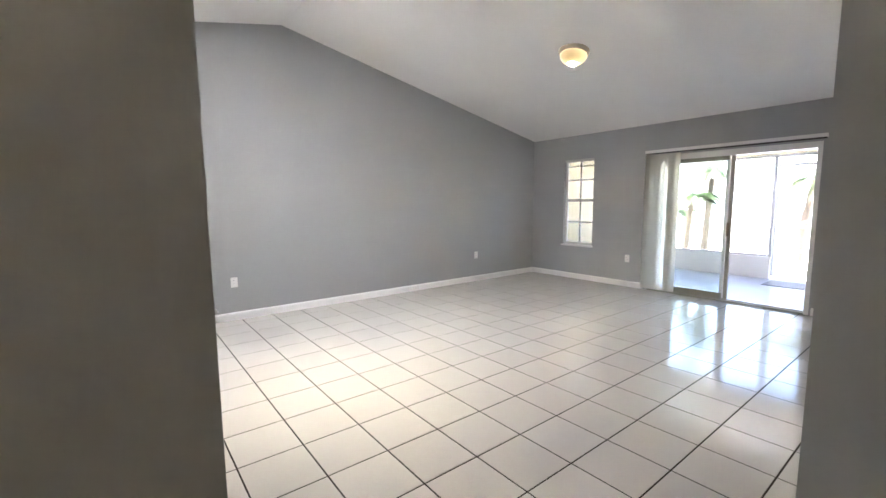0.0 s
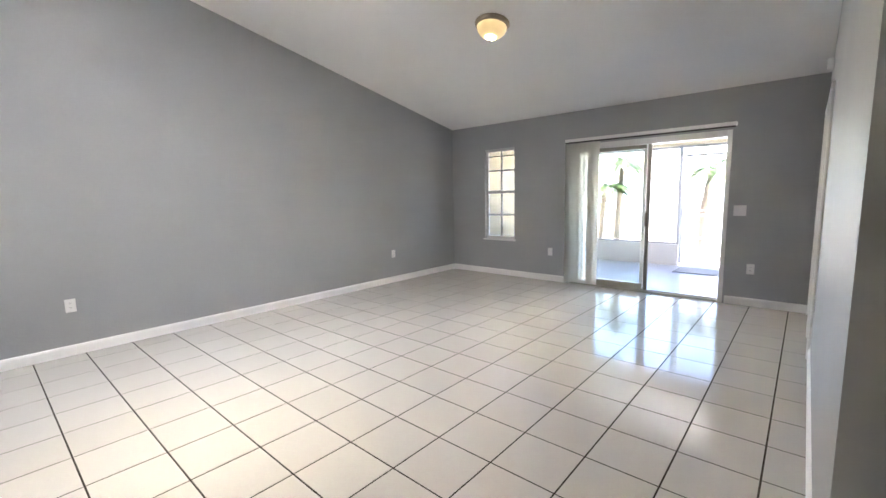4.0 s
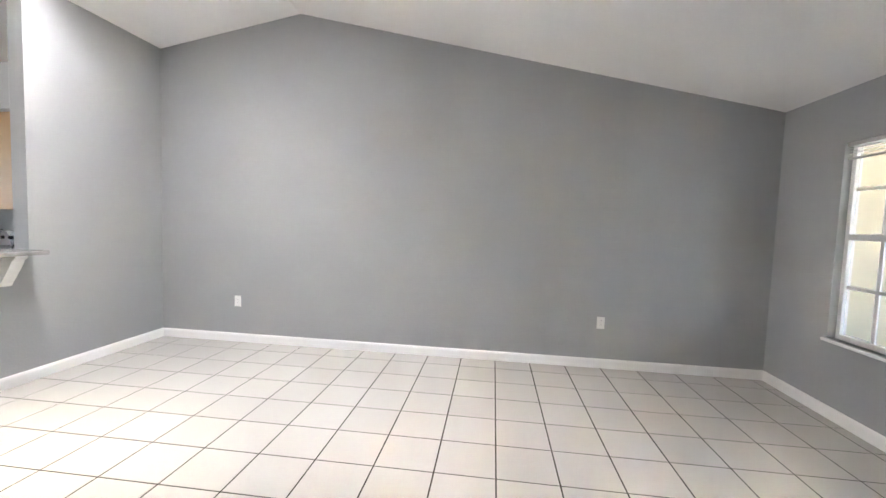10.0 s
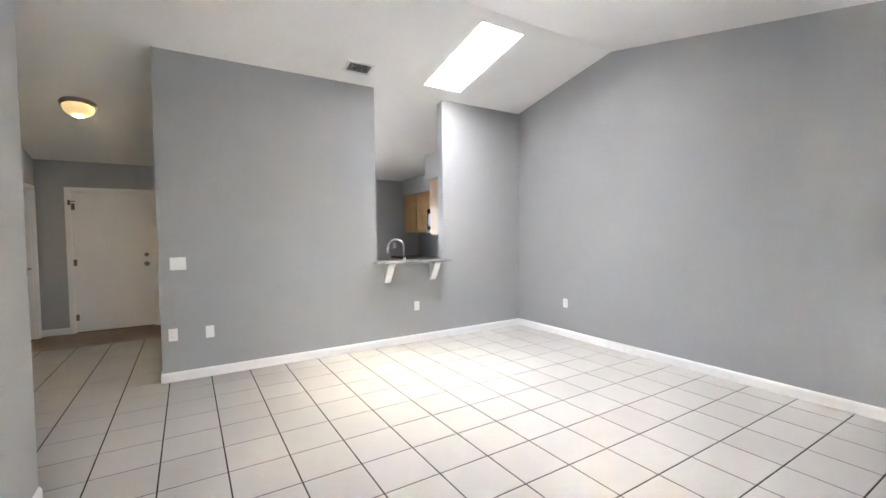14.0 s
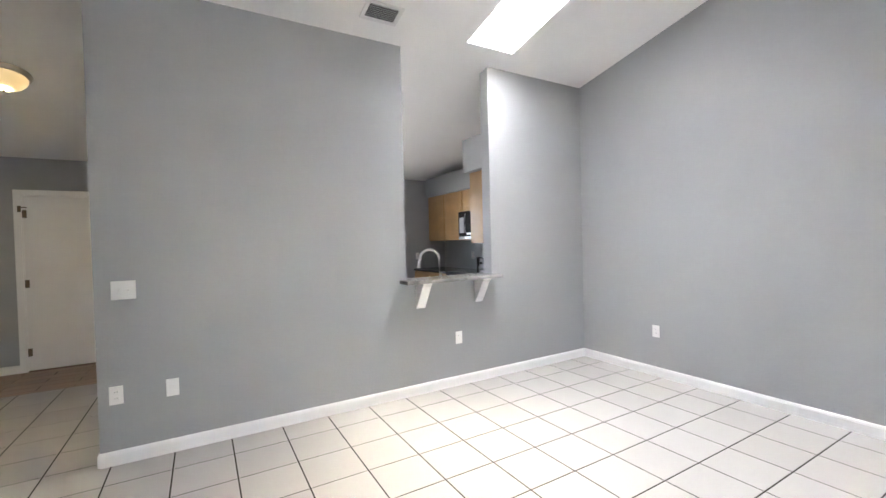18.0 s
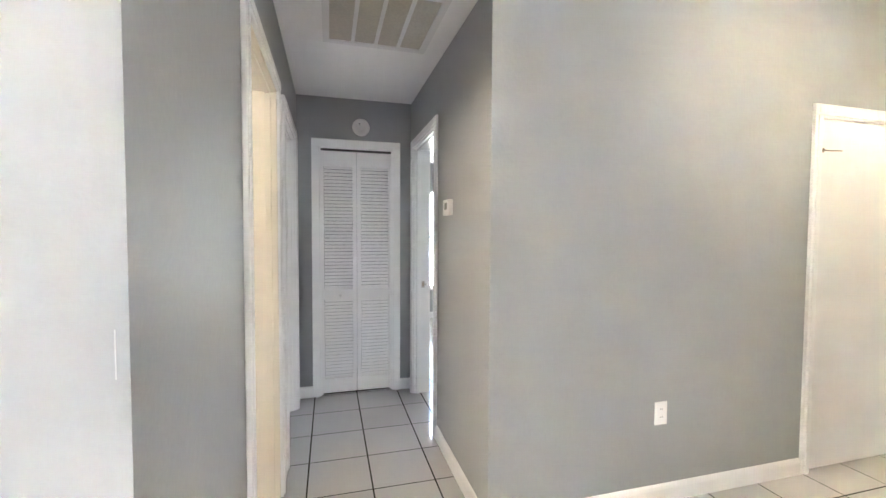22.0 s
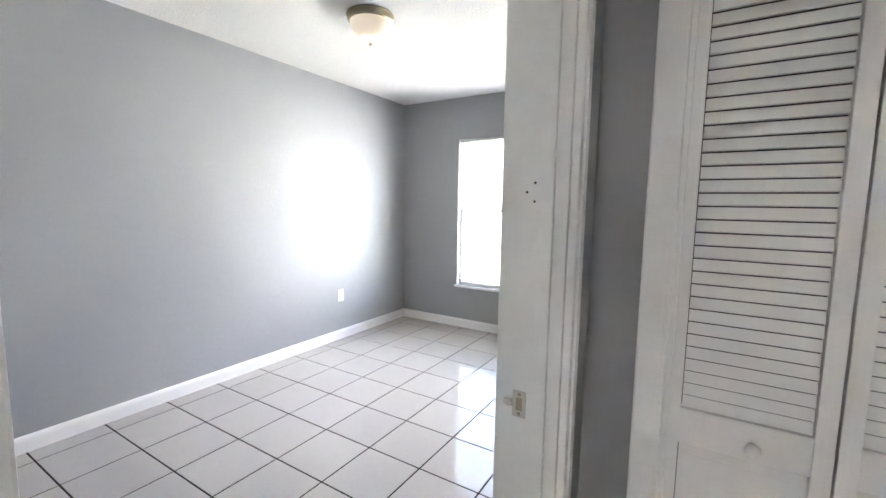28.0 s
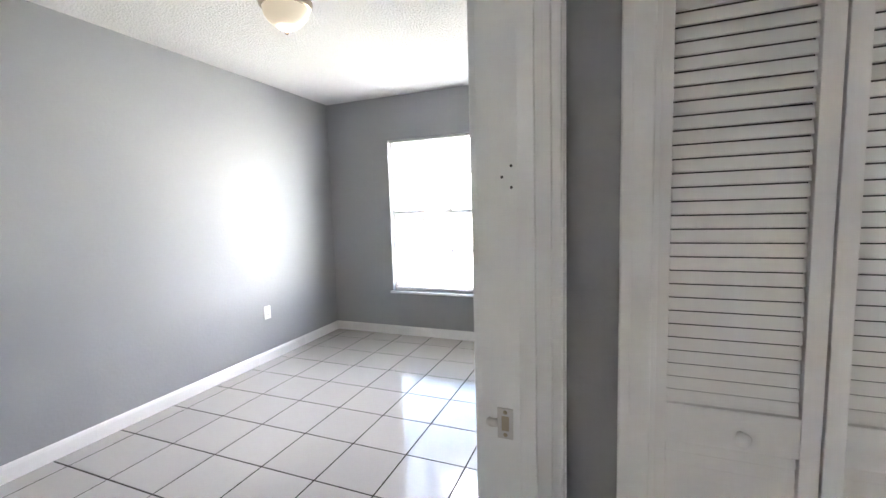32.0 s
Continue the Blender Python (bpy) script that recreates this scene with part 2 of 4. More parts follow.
M_FENCE = material("white_vinyl_fence", (0.80, 0.80, 0.79), 0.5, vary=0.02)

# ---- mesh helpers ----


def link(name, bm, mat, parent=None, label=""):
    me = bpy.data.meshes.new(name)
    bm.normal_update()
    bm.to_mesh(me)
    bm.free()
    me.materials.append(mat)
    ob = new(name, me)
    if parent:
        ob.parent = parent
    if label:
        ob["label"] = label
    return ob


def part(name, bm, mat, parent, label=""):
    return link(name, bm, mat, parent, label)


def box(bm, x0, x1, y0, y1, z0, z1, m=None, bevel=0.0):
    vs = [bm.verts.new((x, y, z)) for z in (z0, z1) for y in (y0, y1) for x in (x0, x1)]
    fs = [bm.faces.new([vs[i] for i in q]) for q in ((0, 2, 3, 1), (4, 5, 7, 6), (0, 1, 5, 4), (2, 6, 7, 3), (0, 4, 6, 2), (1, 3, 7, 5))]
    if bevel:
        es = list({e for f in fs for e in f.edges})
        out = bmesh.ops.bevel(bm, geom=es, offset=bevel, segments=2, affect="EDGES", profile=0.6)
        vs = list({v for f in out["faces"] for v in f.verts} | {v for v in vs if v.is_valid})
    if m is not None:
        bmesh.ops.transform(bm, matrix=m, verts=vs)
    return vs


def B(x0, x1, y0, y1, z0, z1, bevel=0.0):
    bm = bmesh.new()
    box(bm, x0, x1, y0, y1, z0, z1, bevel=bevel)
    return bm


def prism(bm, corners, z0, z1):
    """A prism over plan corners; z0 and z1 are heights or functions of y."""
    lo = [bm.verts.new((x, y, z0(y) if callable(z0) else z0)) for x, y in corners]
    hi = [bm.verts.new((x, y, z1(y) if callable(z1) else z1)) for x, y in corners]
    n = len(corners)
    bm.faces.new(lo[::-1])
    bm.faces.new(hi)
    for i in range(n):
        bm.faces.new((lo[i], lo[(i + 1) % n], hi[(i + 1) % n], hi[i]))


def wall(name, x0, x1, y0, y1, top, holes=(), mat=None, label="", along="x"):
    """A wall of plan x0..x1, y0..y1 up to top (a height or the roof), with holes (a0, a1, z0, z1) along its run."""
    bm = bmesh.new()
    a0, a1 = (x0, x1) if along == "x" else (y0, y1)
    cuts = sorted({a0, a1, *(c for h in holes for c in h[:2]), *([RY] if callable(top) and along == "y" and a0 < RY < a1 else [])})
    for p, q in zip(cuts, cuts[1:]):
        plan = [(p, y0), (q, y0), (q, y1), (p, y1)] if along == "x" else [(x0, p), (x1, p), (x1, q), (x0, q)]
        z = 0.0
        for h in sorted((h for h in holes if h[0] <= p + 1e-6 and h[1] >= q - 1e-6), key=lambda h: h[2]):
            if h[2] > z:
                prism(bm, plan, z, h[2])
            z = h[3]
        if z < 9:
            prism(bm, plan, z, top)
    return tagged(link(name, bm, mat or M_WALL), label or "grey satin-painted plaster wall", "wall", kind="structure")


def lathe(bm, profile, steps=32, m=None):
    rings = []
    for r, z in profile:
        rings.append([bm.verts.new((r * math.cos(a), r * math.sin(a), z)) for a in (2 * math.pi * i / steps for i in range(steps))] if r > 1e-5 else [bm.verts.new((0, 0, z))])
    for p, q in zip(rings, rings[1:]):
        for i in range(steps):
            j = (i + 1) % steps
            f = [p[i % len(p)], p[j % len(p)], q[j % len(q)], q[i % len(q)]]
            f = list(dict.fromkeys(f))
            if len(f) > 2:
                bm.faces.new(f)
    vs = [v for r in rings for v in r]
    for f in {f for v in vs for f in v.link_faces}:
        f.smooth = True
    if m is not None:
        bmesh.ops.transform(bm, matrix=m, verts=vs)
    return bm


def L(profile, steps=32, m=None):
    return lathe(bmesh.new(), profile, steps, m)


def tube(points, radius, steps=10):
    """A round bar along a line of points."""
    bm = bmesh.new()
    rings = []
    pts = [Vector(p) for p in points]
    for i, p in enumerate(pts):
        d = (pts[min(i + 1, len(pts) - 1)] - pts[max(i - 1, 0)]).normalized()
        q = d.to_track_quat("Z", "Y")
        r = radius(i / (len(pts) - 1)) if callable(radius) else radius
        rings.append([bm.verts.new(p + q @ Vector((r * math.cos(a), r * math.sin(a), 0))) for a in (2 * math.pi * k / steps for k in range(steps))])
    for p, q in zip(rings, rings[1:]):
        for i in range(steps):
            f = bm.faces.new((p[i], p[(i + 1) % steps], q[(i + 1) % steps], q[i]))
            f.smooth = True
    bm.faces.new(rings[0][::-1])
    bm.faces.new(rings[-1])
    return bm


def empty(name, m=None):
    ob = new(name)
    ob.empty_display_size = 0.1
    if m is not None:
        ob.matrix_world = m
    return ob


# ---- walls ----
SLX0, SLX1, SLZ = -2.88, -0.985, 1.97     # sliding door
WNX0, WNX1, WNZ0, WNZ1 = -4.353, -3.785, 0.585, 2.03
BF0, BF1 = 4.85, 5.41                   # louvred closet in the east wall
ED0, ED1 = 5.55, 6.29                   # doorway beyond it
PX0, PX1 = -3.731, -2.802               # pass-through
CD0, CD1 = -1.60, -0.82                 # foyer closet door
GD0, GD1 = -2.71, -1.86                # foyer side door
FD0, FD1 = -0.45, 0.485                  # front door
BT0, BT1 = 0.575, 1.365                  # bathroom door
BD0, BD1 = 1.66, 2.44                   # back bedroom door
SD0, SD1 = 1.80, 2.54                   # front bedroom door
CL0, CL1 = 1.258, 1.856                 # hall closet
BWY0, BWY1, BWZ0, BWZ1 = 2.728, 4.006, 0.46, 2.0
SWY0, SWY1 = -1.005, 0.27
KWX0, KWX1 = -3.3, -2.2                 # assumed kitchen window, unseen
DH, DHH = 2.0, 2.035

wall("wall_west", W - T, W, FS - T, N + T, roof, label="grey satin-painted gable wall of the living room", along="y")
wall("wall_north", W, 0.9, N, N + T, EAVE, ((SLX0, SLX1, 0, SLZ), (WNX0, WNX1, WNZ0, WNZ1)), label="dark grey painted wall around the sliding door")
wall("wall_kitchen", W, KE, K - KT, K, roof, ((PX0, PX1, LEDGE, 99),), label="grey satin wall with a kitchen pass-through")
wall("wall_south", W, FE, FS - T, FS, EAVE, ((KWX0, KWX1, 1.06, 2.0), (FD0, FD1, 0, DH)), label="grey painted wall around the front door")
wall("wall_foyer_east", FE, FE + T, FS - T, HS, roof, ((CD0, CD1, 0, DH), (GD0, GD1, 0, DH)), label="grey satin foyer wall with two doors", along="y")
wall("wall_living_east", LE, LE + T, HN + T, N, roof, ((BF0, BF1, 0, DH), (ED0, ED1, 0, DH)), label="grey satin wall with a louvred closet", along="y")
wall("wall_foyer_west", KE - T, KE, FS, K - KT, roof, label="grey satin wall between foyer and kitchen", along="y")
wall("wall_hall_mouth", LE, FE + T, HN, HN + T, roof, ((BT0, FE + T, 0, DHH),), label="grey satin wall at the hall mouth")
wall("wall_hall_north", FE + T, HE, HN, HN + T, EAVE, ((FE + T, BT1, 0, DHH), (BD0, BD1, 0, DHH)), label="grey satin hall wall with two doorways")
wall("wall_hall_south", FE + T, HE, HS - T, HS, EAVE, ((SD0, SD1, 0, DHH),), label="grey satin hall wall with a bedroom doorway")
wall("wall_hall_end", HE, HE + T, HS - T, HN + T, EAVE, ((CL0, CL1, 0, DHH),), label="grey painted end wall of the hall", along="y")
wall("wall_closet_back", 3.30, 3.38, HS - T, HN + T, EAVE, label="grey wall behind the hall closet", along="y")
wall("wall_closet_north", HE + T, 3.30, HN + T - 0.1, HN + T, EAVE, label="grey closet side wall")
wall("wall_closet_south", HE + T, 3.30, HS - T, HS - T + 0.1, EAVE, label="grey closet side wall")
wall("wall_bedroom_north", BW, BE, BN, BN + T, EAVE, label="grey satin wall of the back bedroom")
wall("wall_east", BE, BE + T, FS - T, BN + T, EAVE, ((BWY0, BWY1, BWZ0, BWZ1), (SWY0, SWY1, BWZ0, BWZ1)), label="dark grey painted window wall", along="y")
wall("wall_bedroom_south", 3.38, BE, 1.50, 1.60, EAVE, label="grey painted wall between the bedrooms")
wall("wall_front_bedroom_south", FE + T, BE, -1.75, -1.63, EAVE, label="grey satin wall of the front bedroom")
wall("wall_bath_east", 1.42, 1.42 + 0.1, HN + T, BN, EAVE, label="grey wall beside the bathroom", along="y")
wall("wall_bath_north", LE + T, 1.42, 3.5, 3.6, EAVE, label="bathroom wall in the same warm-lit cream tone", mat=M_WARMLIT)
wall("wall_room_east", 0.9, 0.9 + T, 3.6, N + T, EAVE, label="grey room wall", along="y")
wall("wall_header", FE, FE + T, HS, HN, roof, ((HS, HN, 0, EAVE),), label="grey header over the hall mouth", along="y")

# ---- floor and ceilings ----
floor = tagged(link("floor", B(W - T, BE + T, FS - T, N + T, -0.12, -0.0016), M_GROUT), "cream glazed floor tiles with dark grout lines", "floor", kind="structure")
SKX0, SKX1, SKY0, SKY1 = -3.85, -3.337, 0.535, 1.682
bm = bmesh.new()
for x0, x1, y0, y1 in ((W - T, SKX0, FS - T, RY), (SKX1, FE + T, FS - T, RY), (SKX0, SKX1, FS - T, SKY0), (SKX0, SKX1, SKY1, RY), (W - T, FE + T, RY, N + T)):
    prism(bm, [(x0, y0), (x1, y0), (x1, y1), (x0, y1)], roof, lambda y: roof(y) + 0.12)
tagged(link("ceiling", bm, M_CEIL), "white textured vaulted ceiling with a skylight opening", "ceiling", kind="structure")
tagged(link("ceiling_hall", B(FE + T, HE + T, HS, HN, EAVE, EAVE + 0.1), M_CEIL), "white textured flat hall ceiling", "ceiling", kind="structure")
tagged(link("ceiling_bedroom", B(FE + T, BE + T, HN, BN + T, EAVE, EAVE + 0.1), M_POPCORN), "white popcorn-textured bedroom ceiling", "ceiling", kind="structure")
tagged(link("ceiling_bath", B(LE + T, FE + T, HN, N + T, EAVE, EAVE + 0.1), M_CEIL), "white textured ceiling", "ceiling", kind="structure")
tagged(link("ceiling_front_bedroom", B(FE + T, BE + T, FS - T, HS, EAVE, EAVE + 0.1), M_POPCORN), "white popcorn-textured bedroom ceiling", "ceiling", kind="structure")
tagged(link("ceiling_closet", B(HE + T, BE + T, HS, HN, EAVE, EAVE + 0.1), M_POPCORN), "white popcorn-textured bedroom ceiling", "ceiling", kind="structure")
tagged(link("ground", B(-70, 70, -70, 70, -0.4, -0.13), M_GRASS), "pale dry lawn around the house", "ground", kind="structure")
tagged(link("floor_kitchen", B(W, KE, FS, K - KT, -0.0035, 0.0), M_TILE), "cream kitchen floor", "floor", kind="structure")

# ---- baseboards ----


def baseboard(a, b, side):
    """A moulded white board from plan point a to b; side: which way (x, y) it stands out of the wall."""
    (ax, ay), (bx, by), (sx, sy) = a, b, side
    bm = bmesh.new()
    prof = ((0, 0), (0.014, 0), (0.014, 0.068), (0.010, 0.082), (0.004, 0.09), (0, 0.09))
    rings = [[bm.verts.new((x + sx * d, y + sy * d, z)) for d, z in prof] for x, y in (a, b)]
    n = len(prof)
    for i in range(n):
        bm.faces.new((rings[0][i], rings[0][(i + 1) % n], rings[1][(i + 1) % n], rings[1][i]))
    bm.faces.new(rings[0])
    bm.faces.new(rings[1][::-1])
    bmesh.ops.recalc_face_normals(bm, faces=bm.faces)
    return tagged(link("baseboard", bm, M_TRIM), "white painted wooden baseboard along the wall", "baseboard", kind="structure")


CW = 0.057  # casing width
for a, b, s in (((W, K), (W, N), (1, 0)), ((W, N), (SLX0 - 0.02, N), (0, -1)), ((SLX1 + 0.02, N), (LE, N), (0, -1)), ((W, K), (KE, K), (0, 1)),
                ((KE, K - KT), (KE, K), (1, 0)), ((FE, CD1 + CW), (FE, HS), (-1, 0)), ((FE, GD1 + CW), (FE, CD0 - CW), (-1, 0)), ((FE, FS), (FE, GD0 - CW), (-1, 0)),
                ((FD1 + CW, FS), (FE, FS), (0, 1)), ((KE, FS), (FD0 - CW, FS), (0, 1)), ((LE, HN), (LE, BF0 - CW), (-1, 0)),
                ((LE, HN), (BT0 - CW, HN), (0, -1)), ((BT1 + CW, HN), (BD0 - CW, HN), (0, -1)), ((BD1 + CW, HN), (HE, HN), (0, -1)),
                ((FE, HS), (SD0 - CW, HS), (0, 1)), ((SD1 + CW, HS), (HE, HS), (0, 1)), ((HE, HS), (HE, CL0 - CW), (-1, 0)), ((HE, CL1 + CW), (HE, HN), (-1, 0)),
                ((1.52, BN), (BE, BN), (0, -1)), ((BE, 1.6), (BE, BN), (-1, 0)), ((3.38, 1.6), (3.38, HN + T), (1, 0)), ((3.38, 1.6), (BE, 1.6), (0, 1)),
                ((BE, -1.63), (BE, 1.5), (-1, 0)), ((FE + T, -1.63), (BE, -1.63), (0, 1)), ((3.38, HS - T), (3.38, 1.5), (1, 0)),
                ((HE + 0.5, HN + T), (BD1 + CW, HN + T), (0, 1)), ((LE, BF1 + CW), (LE, ED0 - CW), (-1, 0))):
    baseboard(a, b, s)

# ---- doors ----


def doorway(m, w, h, label, back=True, casing=M_TRIM, jamb=M_TRIM):
    """A cased opening: local x runs along the wall, the wall lies behind y = 0, z up."""
    d = tagged(empty("door_frame", m), label, "door frame", kind="structure")
    sides = [(0.0, 0.018)] + ([(-T - 0.018, -T)] if back else [])
    for y0, y1 in sides:
        for x0, x1, z0, z1 in ((-CW, 0.004, 0, h - 0.004), (w - 0.004, w + CW, 0, h - 0.004), (-CW, w + CW, h - 0.004, h + CW)):
            bm = B(x0, x1, y0, y1, z0, z1, bevel=0.005)
            out = 1 if y0 >= 0 else -1
            yb = y1 if out > 0 else y0
            ya, yc = sorted((yb, yb + out * 0.004))
            if z1 - z0 > 1:
                box(bm, x0 + 0.014, x1 - 0.022, ya, yc, z0, z1 - 0.004)
            else:
                box(bm, x0 + 0.03, x1 - 0.03, ya, yc, z0 + 0.014, z1 - 0.014)
            part("casing", bm, casing, d)
    for x0, x1 in ((-0.002, 0.015), (w - 0.015, w + 0.002)):
        part("jamb", B(x0, x1, -T - 0.003, 0.003, 0, h - 0.015, bevel=0.002), jamb, d)
    for x0, x1 in ((0.014, 0.026), (w - 0.026, w - 0.014)):
        part("stop", B(x0, x1, -0.050, -0.022, 0, h - 0.026, bevel=0.002), jamb, d)
    part("stop", B(0.026, w - 0.026, -0.050, -0.022, h - 0.026, h - 0.014, bevel=0.002), jamb, d)
    part("jamb", B(-0.002, w + 0.002, -T - 0.003, 0.003, h - 0.015, h + 0.002, bevel=0.002), jamb, d)
    return d


def lever(parent, x, y, z, out, way, mat=M_STEEL, label="dark metal lever handle"):
    """A lever handle on a door face: out is +1 or -1 along local y, way along local x."""
    h = part("handle", L([(0, 0), (0.032, 0), (0.032, 0.006), (0.026, 0.012), (0.011, 0.014), (0.011, 0.045), (0, 0.046)], 24, pose(x, y, z, -90 * out)), mat, parent, label)
    bm = tube([(x, y + out * 0.045, z), (x + way * 0.02, y + out * 0.052, z), (x + way * 0.06, y + out * 0.052, z), (x + way * 0.11, y + out * 0.048, z)], lambda u: 0.011 - 0.004 * u, 12)
    part("lever", bm, mat, h)


def hinge(parent, x, y, z, out):
    bm = L([(0, -0.045), (0.007, -0.045), (0.007, 0.045), (0, 0.045)], 12, pose(x, y + out * 0.004, z))
    box(bm, x - 0.03, x + 0.03, y - 0.0015, y + 0.0015, z - 0.044, z + 0.044)
    part("hinge", bm, M_BRONZE, parent, "small dark bronze hinge")


def slab_door(name, m, w, h, label, lever_x, lever_way, hinge_x=None, mat=None, knob=False):
    d = tagged(empty(name, m), label, "door")
    part("leaf", B(0.004, w - 0.004, -0.04, 0.0, 0.012, h - 0.004, bevel=0.003), mat or M_DOOR, d)
    if knob:
        for z, r in ((0.95, 0.028), (1.09, 0.022)):
            part("knob" if z < 1 else "deadbolt", L([(0, 0), (r + 0.006, 0), (r + 0.006, 0.006), (0.012, 0.012), (0.012, 0.03), (r, 0.04), (r, 0.055), (r * 0.7, 0.062), (0, 0.063)], 24, pose(lever_x, 0, z, -90)), M_STEEL, d, "dark metal knob")
    else:
        lever(d, lever_x, 0.0, 0.95, 1, lever_way)
    if hinge_x is not None:
        for z in (0.22, 1.0, h - 0.2):
            hinge(d, hinge_x, 0.002, z, 1)
    return d


def slat_mesh(w):
    bm = bmesh.new()
    box(bm, 0, w, -0.0124, 0.0124, -0.0028, 0.0028, pose(0, 0, 0, -75), bevel=0.0008)
    me = bpy.data.meshes.new("slat")
    bm.to_mesh(me)
    bm.free()
    me.materials.append(M_DOOR)
    return me


def bifold(m, w, h, label, knob=True):
    """Two hinged louvred panels in a cased opening, local x along the wall, faces at y = 0."""
    d = tagged(empty("louvred_door", m), label, "door")
    pw = (w - 0.008) / 2
    st = 0.032
    me = slat_mesh(pw - 2 * st - 0.003)
    for k in range(2):
        x0 = 0.002 + k * (pw + 0.004)
        p = part("panel", B(x0, x0 + st, -0.030, 0.0, 0.015, h, bevel=0.002), M_DOOR, d, "white louvred door panel")
        part("stile", B(x0 + pw - st, x0 + pw, -0.030, 0.0, 0.015, h, bevel=0.002), M_DOOR, p)
        for z0, z1 in ((0.015, 0.135), (0.795, 0.876), (h - 0.118, h)):
            part("rail", B(x0 + st - 0.001, x0 + pw - st + 0.001, -0.029, -0.001, z0, z1, bevel=0.002), M_DOOR, p)
        # Near-black sheet stands in for the shade seen between the slats.
        part("shade_backing", B(x0 + st - 0.001, x0 + pw - st + 0.001, -0.0292, -0.0272, 0.13, h - 0.1), M_DARK, p)
        for z0, z1 in ((0.135, 0.795), (0.876, h - 0.118)):
            n = round((z1 - z0) / 0.028)
            for i in range(n):
                s = new("slat", me)
                s.parent = p
                s.location = (x0 + st + 0.0015, -0.013, z0 + (i + 0.5) * (z1 - z0) / n)
    part("track", B(0.0, w, -0.03, -0.004, h + 0.004, h + 0.022), M_DARK, d, "dark metal track")
    if knob:
        part("knob", L([(0, 0), (0.008, 0), (0.007, 0.012), (0.015, 0.02), (0.012, 0.028), (0, 0.03)], 20, pose(w / 2 + 0.13, 0, 0.83, -90)), M_DOOR, d, "small white wooden knob")
    return d


def six_panel(name, m, w, h, label, mat):
    d = tagged(empty(name, m), label, "door")
    leaf = part("leaf", B(0.002, w - 0.002, -0.035, 0.0, 0.012, h - 0.004, bevel=0.003), mat, d)
    col = (w - 0.11 * 2 - 0.10) / 2
    for x0 in (0.11, 0.11 + col + 0.10):
        for z0, z1 in ((0.23, 0.85), (1.0, 1.61), (1.73, 1.925)):
            for out, y in ((1, 0.0), (-1, -0.035)):
                bm = bmesh.new()
                for i, (ins, dy) in enumerate(((0, 0.0005), (0.010, 0.006), (0.020, -0.004), (0.045, 0.004))):
                    vs = [bm.verts.new((x, y + out * dy, z)) for x, z in ((x0 + ins, z0 + ins), (x0 + col - ins, z0 + ins), (x0 + col - ins, z1 - ins), (x0 + ins, z1 - ins))]
                    if i:
                        for q in range(4):
                            bm.faces.new((last[q], last[(q + 1) % 4], vs[(q + 1) % 4], vs[q]))
                    last = vs
                bm.faces.new(last)
                bmesh.ops.recalc_face_normals(bm, faces=bm.faces)
                part("panel", bm, mat, leaf)
    for out, y in ((1, 0.0), (-1, -0.035)):
        lever(d, w - 0.065, y, 0.93, out, -1, M_NICKEL, "nickel lever handle")
    return d


EAST = lambda x, y, z=0: pose(x, y, z, 0, 0, -90)    # a face that looks east
WEST = lambda x, y, z=0: pose(x, y, z, 0, 0, 90)     # a face that looks west
SOUTH = lambda x, y, z=0: pose(x, y, z, 0, 0, 180)
NORTH = lambda x, y, z=0: pose(x, y, z)

doorway(WEST(FE, CD0), CD1 - CD0, DH, "white painted casing of the foyer closet door")
slab_door("closet_door", WEST(FE - 0.002, CD0), CD1 - CD0, DH - 0.015, "closed white flat closet door in the foyer", 0.06, 1)
doorway(WEST(FE, GD0), GD1 - GD0, DH, "white painted casing of the foyer side door")
slab_door("side_door", WEST(FE + 0.075, GD0 + 0.012), GD1 - GD0 - 0.024, DH - 0.015, "closed white flat door set back in its frame", 0.06, 1)
doorway(NORTH(FD0, FS), FD1 - FD0, DH + 0.005, "white painted casing of the front door")
slab_door("front_door", NORTH(FD0 + 0.012, FS - 0.004), FD1 - FD0 - 0.024, DH - 0.01, "closed white flat front door with dark hinges", 0.07, 0, FD1 - FD0 - 0.03, knob=True)
tagged(link("door_sill", B(FD0 + 0.016, FD1 - 0.016, FS - T, FS + 0.02, 0.0, 0.014, bevel=0.003), M_BRONZE), "dark metal sill under the front door", "sill", kind="structure")
doorway(SOUTH(BT1, HN), BT1 - BT0, DHH, "cream-lit white casing of the bathroom doorway", jamb=M_WARMLIT)
six_panel("bathroom_door", Matrix.Translation((BT1 - 0.02, HN + T - 0.012, 0)) @ pose(0, 0, 0, 0, 0, 124), BT1 - BT0 - 0.035, DHH - 0.02, "open white six-panel bathroom door standing ajar, warm light in its cream colour", M_WARMLIT)
vl = tagged(empty("vanity_light", SOUTH(0.9, 3.5, 2.05)), "lit warm vanity light over the bathroom mirror", "lamp")
part("bar", B(-0.35, 0.35, 0, 0.03, -0.05, 0.05, bevel=0.005), M_NICKEL, vl)
for x in (-0.24, 0.0, 0.24):
    part("globe", L([(0, -0.07), (0.04, -0.058), (0.068, -0.02), (0.07, 0.0), (0.06, 0.035), (0.03, 0.062), (0, 0.07)], 24, pose(x, 0.09, 0)), M_VANITY, vl)
doorway(SOUTH(BD1, HN), BD1 - BD0, DHH, "white painted casing of the back bedroom doorway")
doorway(NORTH(SD0, HS), SD1 - SD0, DHH, "white painted casing of the front bedroom doorway")
doorway(WEST(HE, CL0), CL1 - CL0, DHH, "white painted casing of the hall closet", back=False)
